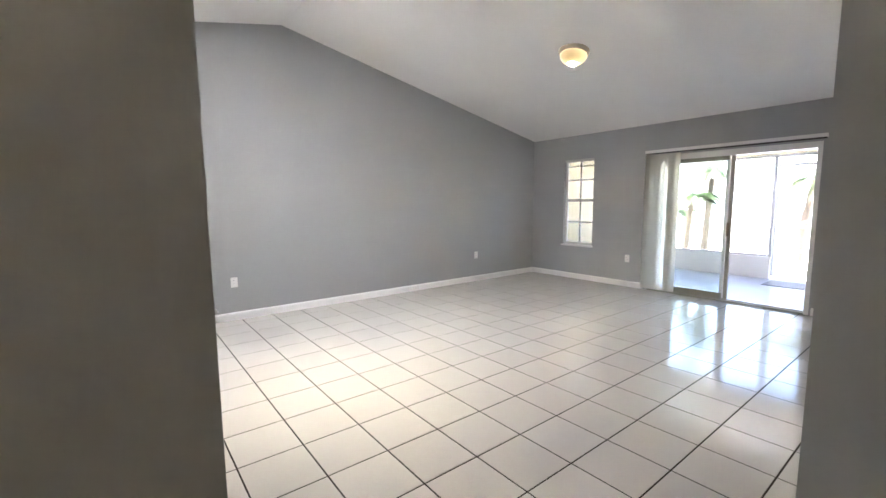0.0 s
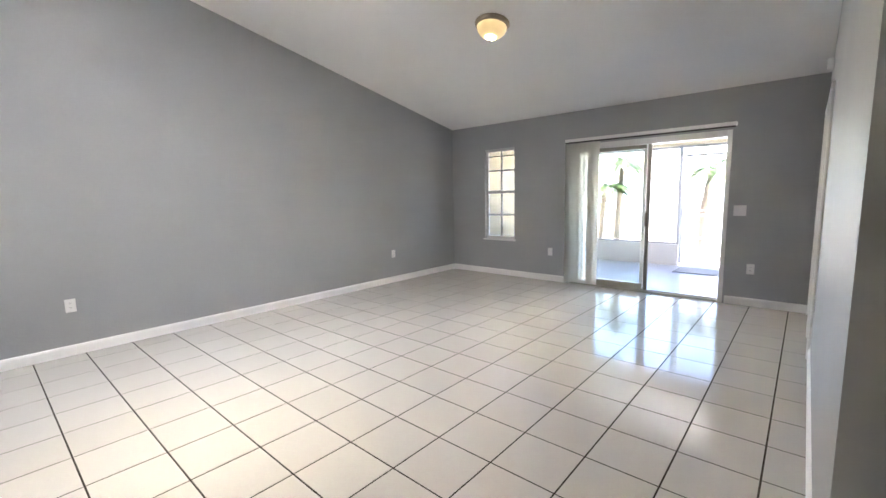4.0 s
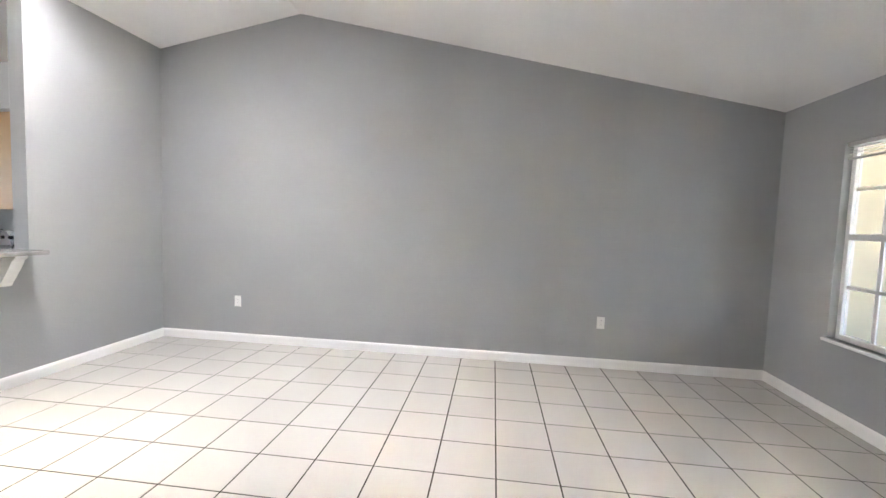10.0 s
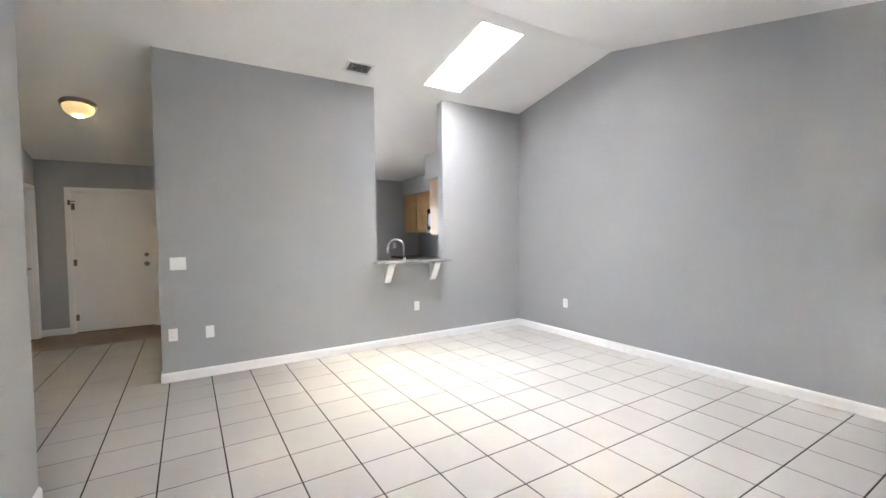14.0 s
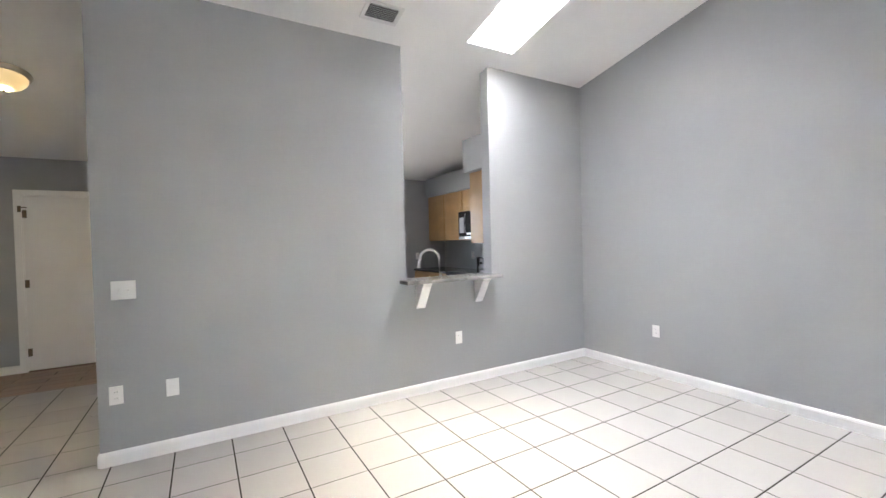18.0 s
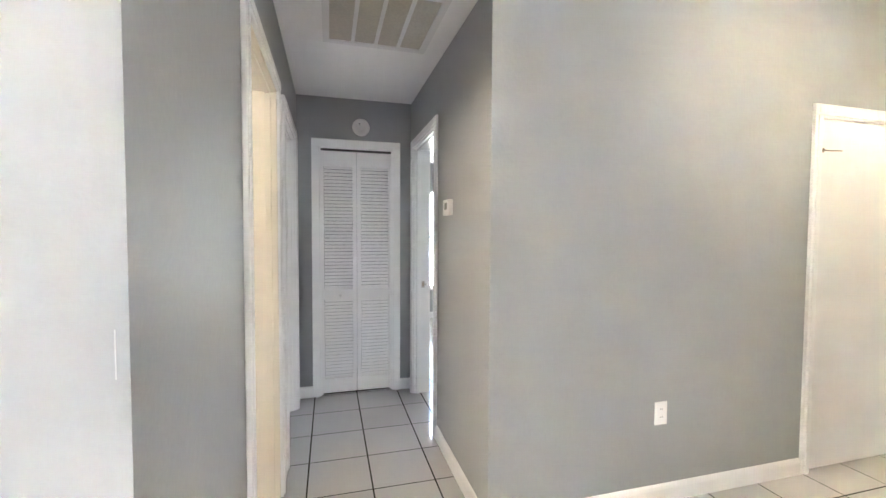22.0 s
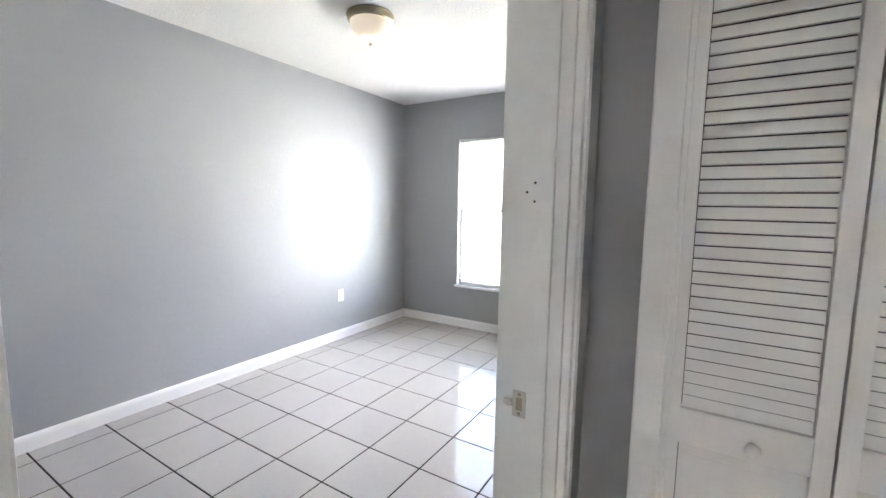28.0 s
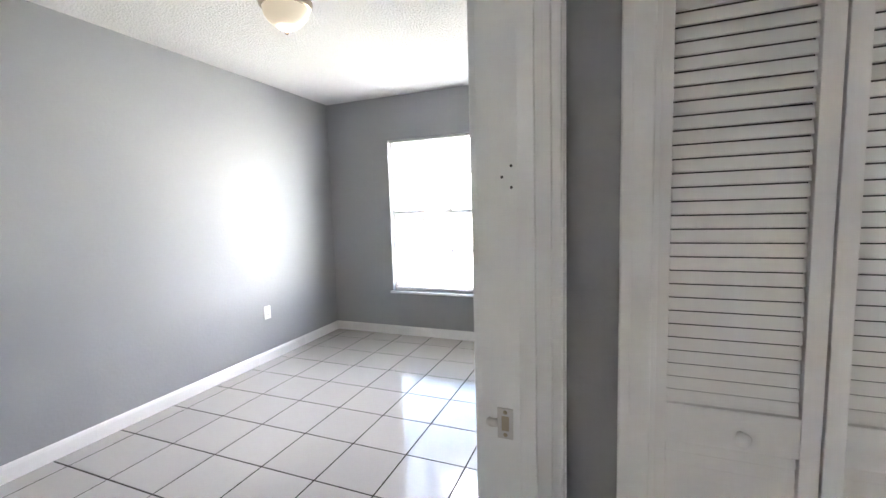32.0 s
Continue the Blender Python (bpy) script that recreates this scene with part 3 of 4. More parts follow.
bifold(WEST(HE + 0.012, CL0 + 0.004), CL1 - CL0 - 0.008, DHH - 0.035, "closed white louvred folding closet door at the hall end")
doorway(WEST(LE, BF0), BF1 - BF0, DH, "white painted casing of the louvred closet", back=False)
bifold(WEST(LE + 0.012, BF0 + 0.004), BF1 - BF0 - 0.008, DH - 0.035, "closed white louvred folding door beside the hall")
doorway(WEST(LE, ED0), ED1 - ED0, DH, "white painted casing of the doorway near the sliding door")
wall("wall_utility_back", LE + 0.9, LE + 1.0, 3.6, N, EAVE, label="grey wall of the unlit side room", along="y")
six_panel("bedroom_door", Matrix.Translation((BD0 + 0.02, HN + T + 0.01, 0)) @ pose(0, 0, 0, 0, 0, 125), BD1 - BD0 - 0.03, DHH - 0.02, "open white six-panel bedroom door folded back", M_DOOR)
six_panel("bedroom_door", Matrix.Translation((SD0 + 0.02, HS - T - 0.01, 0)) @ pose(0, 0, 0, 0, 0, -97), SD1 - SD0 - 0.03, DHH - 0.02, "open white six-panel bedroom door folded back", M_DOOR)


def strike(m):
    """A strike plate let into a jamb."""
    d = tagged(empty("strike_plate", m), "worn nickel strike plate on a white door jamb", "strike plate")
    bm = B(-0.014, 0.014, 0, 0.002, -0.028, -0.014)
    box(bm, -0.014, 0.014, 0, 0.002, 0.014, 0.028)
    box(bm, -0.014, -0.007, 0, 0.002, -0.014, 0.014)
    box(bm, 0.007, 0.014, 0, 0.002, -0.014, 0.014)
    part("plate", bm, M_NICKEL, d)
    part("lip", tube([(-0.014, 0.001, 0), (-0.024, 0.004, 0), (-0.030, 0.000, 0)], 0.008, 8), M_NICKEL, d)
    part("latch_hole", B(-0.007, 0.007, 0, 0.001, -0.014, 0.014), M_BRASS, d)
    for z in (-0.021, 0.021):
        part("screw", L([(0, 0.0035), (0.003, 0.003), (0.004, 0.002)], 10, pose(0, 0, z, -90)), M_BRASS, d)


strike(pose(BD1 - 0.016, HN + 0.078, 0.91, 0, 0, 90) @ pose(0, 0, 0, 0, 180, 0))
strike(pose(SD1 - 0.016, HS - 0.078, 0.915, 0, 0, 90))
strike(pose(LE + 0.06, ED1 - 0.016, 0.95, 0, 0, 180))
for k, (dy, dz) in enumerate(((0.0, 0.018), (0.016, 0.0), (0.0, -0.018))):
    tagged(link("screw_hole", L([(0, 0.0006), (0.002, 0.0005), (0.0025, 0)], 10, pose(BD1 - 0.015, HN + 0.062 + dy, 1.345 + dz, 0, -90)), M_DARK), "old screw hole in a white door jamb", "screw hole", "screw holes")

dg = tagged(empty("door_guard", NORTH(FD1 + 0.004, FS + 0.019, 1.85)), "dark bronze swing-bar door guard on the front door casing", "door guard")
part("plate", B(-0.012, 0.018, 0, 0.004, -0.04, 0.03, bevel=0.001), M_BRONZE, dg)
part("swing_bar", tube([(0.012, 0.008, 0.012), (-0.01, 0.014, 0.012), (-0.05, 0.014, 0.012), (-0.062, 0.010, 0.010)], 0.005, 8), M_BRONZE, dg)
part("knuckle", L([(0, -0.022), (0.006, -0.022), (0.006, 0.022), (0, 0.022)], 10, pose(0.004, 0.008, -0.016)), M_BRONZE, dg)
hk = tagged(empty("door_hook", pose(FE - 0.002, -0.845, 1.81)), "thin dark hook latch on the closet door", "hook")
part("plate", B(-0.004, 0, -0.012, 0.004, -0.012, 0.012, bevel=0.001), M_BRONZE, hk)
part("rod", tube([(-0.008, 0, 0), (-0.010, -0.05, -0.002), (-0.010, -0.10, 0.001), (-0.009, -0.14, 0.003), (-0.003, -0.145, 0.003)], 0.0035, 8), M_BRONZE, hk)
tagged(link("paint_chip", B(LE - 0.001, LE + 0.001, 2.040, 2.0412, 1.158, 1.222), material("chalky_chip", (0.52, 0.53, 0.53), 0.8)), "thin white chip in the grey paint near the corner", "paint chip")

# ---- wall plates ----


def plate(m, w=0.072, h=0.115, style="outlet", gang=1):
    names = {"outlet": ("wall_outlet", "white duplex outlet on the grey wall", "outlet"), "switch": ("light_switch", "white rocker switch plate on the grey wall", "switch"),
             "toggle": ("light_switch", "white plate with toggle switches on the grey wall", "switch"),
             "jack": ("wall_jack", "blank white wall plate with a jack", "wall plate")}
    name, label, cat = names[style]
    d = tagged(empty(name, m), label, cat)
    part("cover", B(-w / 2, w / 2, 0, 0.006, -h / 2, h / 2, bevel=0.0025), M_PLASTIC, d)
    for g in range(gang):
        gx = (g - (gang - 1) / 2) * 0.046
        if style == "outlet":
            for z in (-0.02, 0.02):
                r = part("receptacle", B(gx - 0.016, gx + 0.016, 0.005, 0.0075, z - 0.014, z + 0.014, bevel=0.002), M_PLASTIC, d)
                bm = bmesh.new()
                for sx, hh in ((-0.006, 0.005), (0.006, 0.004)):
                    box(bm, gx + sx - 0.001, gx + sx + 0.001, 0.0074, 0.0078, z - hh + 0.002, z + hh + 0.002)
                part("slot", bm, M_DARK, r)
            part("screw", L([(0, 0.0085), (0.0025, 0.008), (0.003, 0.006)], 10, pose(gx, 0, 0, -90)), M_PLASTIC, d)
        elif style == "switch":
            part("rocker", B(gx - 0.016, gx + 0.016, 0.005, 0.0095, -0.033, 0.033, bevel=0.002), M_PLASTIC, d)
            for z in (-0.048, 0.048):
                part("screw", L([(0, 0.0085), (0.0025, 0.008), (0.003, 0.006)], 10, pose(gx, 0, z, -90)), M_PLASTIC, d)
        elif style == "toggle":
            part("collar", B(gx - 0.0065, gx + 0.0065, 0.0055, 0.0075, -0.013, 0.013, bevel=0.001), M_PLASTIC, d)
            bm = bmesh.new()
            box(bm, gx - 0.004, gx + 0.004, 0.0, 0.022, -0.005, 0.005, pose(0, 0.004, 0, 28 if g % 2 else -28), bevel=0.0015)
            part("toggle", bm, M_PLASTIC, d)
            for z in (-0.03, 0.03):
                part("screw", L([(0, 0.0085), (0.0025, 0.008), (0.003, 0.006)], 10, pose(gx, 0, z, -90)), M_PLASTIC, d)
        else:
            part("jack", L([(0.008, 0.006), (0.007, 0.012), (0.004, 0.012), (0, 0.008)], 14, pose(gx, 0, 0, -90)), M_PLASTIC, d)
    return d


plate(EAST(W, 1.17, 0.435))
plate(EAST(W, 4.896, 0.44))
plate(SOUTH(-3.165, N, 0.44))
plate(SOUTH(-0.737, N, 0.42))
plate(SOUTH(-0.871, N, 1.072), 0.118, 0.118, "switch", 2)
plate(NORTH(-0.818, K, 1.102), 0.128, 0.118, "toggle", 2)
plate(NORTH(-1.06, K, 0.433), style="jack")
plate(NORTH(-0.76, K, 0.44))
plate(NORTH(-3.325, K, 0.45))
plate(WEST(FE, 0.19, 0.453))
plate(EAST(W, -1.927, 1.126))
plate(NORTH(-4.483, FS, 1.116))
plate(SOUTH(4.49, BN, 0.43))
plate(NORTH(2.67, HN + T, 1.06), style="toggle")
plate(WEST(BE, 2.17, 0.44))
plate(WEST(BE, -1.54, 0.47))
cable = [(BE - 0.012, -1.53, 0.46), (BE - 0.03, -1.47, 0.42), (BE - 0.035, -1.39, 0.30), (BE - 0.03, -1.35, 0.17), (BE - 0.03, -1.34, 0.006), (BE - 0.06, -1.21, 0.005)]
tagged(link("cable", tube(cable, 0.0035, 8), M_PLASTIC), "thin white cable hanging from the wall outlet", "cable")

# ---- ceiling lamps ----


def dome_lamp(m, label, bulb=M_BULB, k=1.0):
    d = tagged(empty("ceiling_lamp", m), label, "ceiling lamp")
    part("base", L([(k * r, z) for r, z in [(0, 0), (0.160, 0), (0.164, -0.010), (0.154, -0.019), (0.156, -0.030), (0.146, -0.040), (0.136, -0.043)]], 40), M_BRASS, d, "brushed bronze ring")
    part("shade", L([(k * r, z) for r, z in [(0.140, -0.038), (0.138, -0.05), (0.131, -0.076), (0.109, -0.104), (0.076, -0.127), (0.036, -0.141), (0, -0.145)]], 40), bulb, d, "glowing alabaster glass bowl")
    part("finial", L([(k * r, z) for r, z in [(0, -0.142), (0.015, -0.144), (0.012, -0.150), (0.010, -0.156), (0.013, -0.164), (0.006, -0.173), (0, -0.174)]], 16), M_BRASS, d)
    return d


slope_n = math.degrees(math.atan((RZ - EAVE) / (N - RY)))
slope_s = math.degrees(math.atan((RZ - EAVE) / (RY - FS)))
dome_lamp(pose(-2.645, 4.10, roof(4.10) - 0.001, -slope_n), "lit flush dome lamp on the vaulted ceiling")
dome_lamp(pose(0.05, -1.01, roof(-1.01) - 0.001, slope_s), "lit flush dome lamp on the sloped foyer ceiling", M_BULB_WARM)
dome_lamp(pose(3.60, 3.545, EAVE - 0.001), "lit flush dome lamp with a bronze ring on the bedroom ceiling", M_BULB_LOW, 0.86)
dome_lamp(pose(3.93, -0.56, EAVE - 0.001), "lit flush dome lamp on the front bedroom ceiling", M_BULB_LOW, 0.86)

# ---- vents, detectors ----
v = tagged(empty("ceiling_vent", pose(-2.505, 0.61, roof(0.61) - 0.001, slope_s)), "white metal supply vent on the sloped ceiling", "vent")
# Near-black sheet in place of the shaded duct behind the slats.
part("shade_backing", B(-0.12, 0.12, -0.075, 0.075, -0.004, -0.001), M_DARK, v)
for x0, x1, y0, y1 in ((-0.15, 0.15, -0.10, -0.072), (-0.15, 0.15, 0.072, 0.10), (-0.15, -0.118, -0.072, 0.072), (0.118, 0.15, -0.072, 0.072)):
    part("frame", B(x0, x1, y0, y1, -0.012, 0, bevel=0.003), M_ALU, v)
for i in range(8):
    bm = bmesh.new()
    box(bm, -0.118, 0.118, -0.0068, 0.0068, -0.0008, 0.0008, pose(0, -0.063 + i * 0.018, -0.009, -38))
    part("slat", bm, M_ALU, v)

g = tagged(empty("return_air_grille", pose(1.335, 1.517, EAVE - 0.001)), "white return-air grille with a dusty filter on the hall ceiling", "grille")
part("filter", B(-0.27, 0.27, -0.26, 0.26, -0.004, -0.001), material("dusty_filter", (0.50, 0.47, 0.41), 0.95, vary=0.25, scale=10, bump=0.6), g, "dusty beige air filter")
for x0, x1, y0, y1 in ((-0.30, 0.30, -0.29, -0.255), (-0.30, 0.30, 0.255, 0.29), (-0.30, -0.265, -0.255, 0.255), (0.265, 0.30, -0.255, 0.255)):
    part("frame", B(x0, x1, y0, y1, -0.014, 0, bevel=0.003), M_ALU, g)
for i in range(3):
    y = -0.128 + i * 0.128
    part("bar", B(-0.265, 0.265, y - 0.010, y + 0.010, -0.013, -0.003, bevel=0.002), M_ALU, g)

s = tagged(empty("smoke_detector", WEST(HE, 1.523, 2.20)), "round white smoke detector above the closet", "smoke detector")
part("base", L([(0, 0), (0.07, 0), (0.07, 0.008), (0.066, 0.010)], 36, pose(0, 0, 0, -90)), M_PLASTIC, s)
part("cover", L([(0.066, 0.008), (0.066, 0.022), (0.058, 0.034), (0.04, 0.037), (0.038, 0.035), (0, 0.035)], 36, pose(0, 0, 0, -90)), M_PLASTIC, s)
part("button", L([(0.012, 0.034), (0.011, 0.039), (0, 0.039)], 18, pose(0.0, 0, -0.012, -90)), M_PLASTIC, s)
part("lens", L([(0.005, 0.034), (0.004, 0.037), (0, 0.038)], 10, pose(0.014, 0, 0.02, -90)), M_DARK, s)

t = tagged(empty("thermostat", NORTH(1.47, HS, 1.49)), "white wall thermostat in the hall", "thermostat")
part("body", B(-0.06, 0.06, 0, 0.028, -0.045, 0.045, bevel=0.006), M_PLASTIC, t)
part("display", B(-0.032, 0.018, 0.0275, 0.0292, -0.012, 0.025), material("lcd_grey", (0.35, 0.37, 0.33), 0.2), t, "grey display")
part("button", B(0.028, 0.045, 0.0275, 0.031, -0.02, 0.02, bevel=0.001), M_PLASTIC, t)
c = tagged(empty("wall_sensor", WEST(LE, 5.80, 2.38)), "small white motion sensor high on the wall", "sensor")
part("body", B(-0.035, 0.035, 0, 0.045, -0.05, 0.05, bevel=0.01), M_PLASTIC, c)
part("lens", B(-0.022, 0.022, 0.044, 0.049, -0.03, 0.015, bevel=0.004), M_SLAT, c)

# ---- windows ----


def window(name, m, w, h, label, cols, rows, blind=0.0, pitch=0.022, tilt=3, glass=M_GLASS):
    """A single-hung window: local x along the wall, the room at y > 0, its sill at z = 0."""
    d = tagged(empty(name, m), label, "window", kind="structure")
    for x0, x1, z0, z1 in ((0, 0.035, 0, h), (w - 0.035, w, 0, h), (0.035, w - 0.035, 0, 0.04), (0.035, w - 0.035, h - 0.035, h)):
        part("window_frame", B(x0, x1, -0.10, -0.055, z0, z1, bevel=0.003), M_ALU, d)
    part("meeting_rail", B(0.035, w - 0.035, -0.10, -0.05, h * 0.525 - 0.022, h * 0.525 + 0.022, bevel=0.003), M_SASH, d)
    part("latch", B(w / 2 - 0.03, w / 2 + 0.03, -0.052, -0.036, h * 0.525 + 0.012, h * 0.525 + 0.03, bevel=0.004), M_SASH, d)
    for i in range(1, cols):
        x = 0.035 + (w - 0.07) * i / cols
        part("muntin", B(x - 0.013, x + 0.013, -0.088, -0.072, 0.04, h - 0.035), M_SASH, d)
    for z in (h * 0.27, h * 0.765):
        part("muntin", B(0.035, w - 0.035, -0.0875, -0.0725, z - 0.012, z + 0.012), M_SASH, d)
    for z0, z1 in ((0.04, h * 0.525 - 0.018), (h * 0.525 + 0.018, h - 0.035)):
        p = part("pane", B(0.034, w - 0.034, -0.081, -0.078, z0, z1), glass, d, "clear glass" if glass is M_GLASS else "clear glass with a grey tint added to dim the bright view")
        p.visible_shadow = False
    part("window_sill", B(-0.02, w + 0.02, -0.055, 0.03, -0.022, 0.0, bevel=0.004), M_TRIM, d)
    if blind:
        b = tagged(empty("window_blind", m), "white mini blind lowered over the window, slats open", "blind")
        part("headrail", B(0.006, w - 0.006, -0.045, -0.01, h - 0.03, h - 0.002, bevel=0.002), M_SLAT, b)
        part("bottom_rail", B(0.008, w - 0.008, -0.038, -0.016, h * (1 - blind) + 0.005, h * (1 - blind) + 0.02, bevel=0.002), M_SLAT, b)
        bm = bmesh.new()
        box(bm, 0.008, w - 0.008, -0.0065, 0.0065, -0.0004, 0.0004, pose(0, 0, 0, tilt))
        me = bpy.data.meshes.new("slat")
        bm.to_mesh(me)
        bm.free()
        me.materials.append(M_SLAT)
        n = int((h * blind - 0.06) / pitch)
        for i in range(n):
            sl = new("slat", me)
            sl.parent = b
            sl.location = (0, -0.027, h - 0.042 - i * pitch)
        for x in (0.12, w - 0.12):
            part("cord", tube([(x, -0.027, h - 0.03), (x, -0.027, h * (1 - blind) + 0.02)], 0.001, 5), M_SLAT, b)
    return d


window("window_1", SOUTH(WNX1, N, WNZ0), WNX1 - WNX0, WNZ1 - WNZ0, "narrow white single-hung window with grilles", 2, 4, 0.09, glass=M_GLASS_DIM)
window("window_2", WEST(BE, BWY0, BWZ0), BWY1 - BWY0, BWZ1 - BWZ0, "wide white single-hung bedroom window with grilles", 4, 4, 0.97)
window("window_3", WEST(BE, SWY0, BWZ0), SWY1 - SWY0, BWZ1 - BWZ0, "wide white single-hung window of the front bedroom", 4, 4, 0.97)
# Unseen window, assumed here to let light into the kitchen.
window("assumed_window", NORTH(KWX0, FS, 1.06), KWX1 - KWX0, 0.94, "unseen single-hung kitchen window, assumed in the front wall to light the kitchen", 4, 4, 0.4)

# skylight: a lined shaft with a milky dome
sk = tagged(empty("skylight"), "bright skylight shaft in the vaulted ceiling", "skylight", kind="structure")
for x0, x1, y0, y1 in ((SKX0 - 0.02, SKX0, SKY0, SKY1), (SKX1, SKX1 + 0.02, SKY0, SKY1), (SKX0 - 0.02, SKX1 + 0.02, SKY0 - 0.02, SKY0), (SKX0 - 0.02, SKX1 + 0.02, SKY1, SKY1 + 0.02)):
    bm = bmesh.new()
    prism(bm, [(x0, y0), (x1, y0), (x1, y1), (x0, y1)], lambda y: roof(y) + 0.119, lambda y: roof(y) + 0.36)
    part("shaft_side", bm, M_CEIL, sk)
bm = bmesh.new()
prism(bm, [(SKX0 - 0.03, SKY0 - 0.03), (SKX1 + 0.03, SKY0 - 0.03), (SKX1 + 0.03, SKY1 + 0.03), (SKX0 - 0.03, SKY1 + 0.03)], lambda y: roof(y) + 0.361, lambda y: roof(y) + 0.375)
# Daylight in the dome is put in as emission.
M_MILKY = glow("glowing_milky_acrylic", (0.98, 0.98, 1.0), 1.2, (0.9, 0.9, 0.9))
part("skylight_dome", bm, M_MILKY, sk, "milky acrylic dome with daylight put in as glow")

# ---- sliding door ----
sd = tagged(empty("sliding_door"), "white-framed sliding glass door standing half open", "sliding door", kind="structure")
for x0, x1, z0, z1 in ((SLX0, SLX0 + 0.04, 0.0, SLZ), (SLX1 - 0.045, SLX1, 0.0, SLZ), (SLX0 + 0.04, SLX1 - 0.045, SLZ - 0.075, SLZ)):
    part("frame", B(x0, x1, N - 0.006, N + T + 0.01, z0, z1, bevel=0.003), M_ALU, sd)
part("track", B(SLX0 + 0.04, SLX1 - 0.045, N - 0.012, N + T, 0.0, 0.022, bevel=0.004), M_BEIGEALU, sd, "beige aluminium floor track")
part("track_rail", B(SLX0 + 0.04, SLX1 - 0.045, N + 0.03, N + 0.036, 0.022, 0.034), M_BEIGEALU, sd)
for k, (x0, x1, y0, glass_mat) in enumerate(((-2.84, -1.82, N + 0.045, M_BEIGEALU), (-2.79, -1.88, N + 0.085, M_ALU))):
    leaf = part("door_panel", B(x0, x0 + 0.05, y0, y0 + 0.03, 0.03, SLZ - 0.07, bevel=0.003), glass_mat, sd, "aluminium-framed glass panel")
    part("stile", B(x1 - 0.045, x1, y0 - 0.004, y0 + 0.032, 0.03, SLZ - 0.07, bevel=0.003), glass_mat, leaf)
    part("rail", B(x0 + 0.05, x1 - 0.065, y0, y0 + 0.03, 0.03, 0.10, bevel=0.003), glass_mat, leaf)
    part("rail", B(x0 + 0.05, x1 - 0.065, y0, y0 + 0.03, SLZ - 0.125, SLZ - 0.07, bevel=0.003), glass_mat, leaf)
    gl = part("glass", B(x0 + 0.045, x1 - 0.06, y0 + 0.012, y0 + 0.016, 0.09, SLZ - 0.11), M_GLASS, leaf)
    gl.visible_shadow = False
    if not k:
        part("pull", B(x1 - 0.05, x1 - 0.02, y0 - 0.022, y0 - 0.003, 0.86, 1.04, bevel=0.006), M_BRONZE, leaf, "dark bronze door pull")
part("catch", B(SLX1 - 0.052, SLX1 - 0.04, N + 0.03, N + 0.06, 1.52, 1.60, bevel=0.003), M_BRONZE, sd)

vb = tagged(empty("vertical_blind"), "cream vertical blind drawn aside, with a long white headrail", "blind")
part("headrail", B(-2.92, -0.945, N - 0.075, N - 0.012, 2.005, 2.045, bevel=0.003), M_ALU, vb, "white headrail")
part("valance_track", B(-2.91, -0.955, N - 0.06, N - 0.03, 1.988, 2.006), M_DARK, vb)
me = bpy.data.meshes.new("vane")
bm = bmesh.new()
prof = [(-0.044 + 0.011 * i, 0.006 * math.sin(math.pi * i / 8)) for i in range(9)]
lo = [bm.verts.new((x, y, 0)) for x, y in prof]
hi = [bm.verts.new((x, y, 1.955)) for x, y in prof]
for i in range(8):
    f = bm.faces.new((lo[i], lo[i + 1], hi[i + 1], hi[i]))
    f.smooth = True
bmesh.ops.solidify(bm, geom=bm.faces[:], thickness=0.0012)
bm.to_mesh(me)
bm.free()
me.materials.append(M_BLIND)
for i in range(7):
    va = new("vane", me)
    va.parent = vb
    va.matrix_local = pose(-2.875 + i * 0.064, N - 0.045, 0.03, 0, 0, 13 + 5 * math.sin(i * 2.3))

# ---- pass-through ----
tagged(link("granite_ledge", B(-3.75, -2.735, K - KT - 0.03, 0.452, 0.998, 1.028, bevel=0.004), M_GRANITE), "speckled grey granite bar ledge on two brackets", "ledge")
for x in (-2.93, -3.56):
    br = tagged(empty("ledge_bracket", pose(x, K, 0.998)), "white wooden bracket under the granite ledge", "bracket", "ledge brackets")
    bm = bmesh.new()
    pts = [(0, 0), (0.155, 0), (0.155, -0.012), (0.128, -0.032), (0.112, -0.065), (0.088, -0.108), (0.060, -0.148), (0.046, -0.176), (0.022, -0.205), (0.012, -0.228), (0, -0.232)]
    a = [bm.verts.new((-0.042, y, z)) for y, z in pts]
    b2 = [bm.verts.new((0.042, y, z)) for y, z in pts]
    bm.faces.new(a)
    bm.faces.new(b2[::-1])
    for i in range(len(pts)):
        bm.faces.new((a[i], b2[i], b2[(i + 1) % len(pts)], a[(i + 1) % len(pts)]))
    bmesh.ops.recalc_face_normals(bm, faces=bm.faces)
    part("body", bm, M_TRIM, br)

# ---- kitchen ----


def upper_cabinet(m, w, h, d, label, doors=2):
    c = tagged(empty("wall_cabinet", m), label, "cabinet", "kitchen wall cabinets")
    part("body", B(0, w, -d, 0, 0, h, bevel=0.002), M_OAK, c)
    dw = w / doors
    for i in range(doors):
        dr = part("door", B(i * dw + 0.012, (i + 1) * dw - 0.012, 0.0, 0.02, 0.015, h - 0.015, bevel=0.004), M_OAK, c)
        part("panel", B(i * dw + 0.07, (i + 1) * dw - 0.07, 0.018, 0.025, 0.075, h - 0.075, bevel=0.006), M_OAK, dr)
    return c


upper_cabinet(EAST(W + 0.32, -1.70, 1.37), 1.08, 0.755, 0.32, "honey oak kitchen wall cabinet with two doors", 2)
upper_cabinet(EAST(W + 0.32, -0.94, 1.80), 0.76, 0.325, 0.32, "short oak cabinet above the microwave", 2)
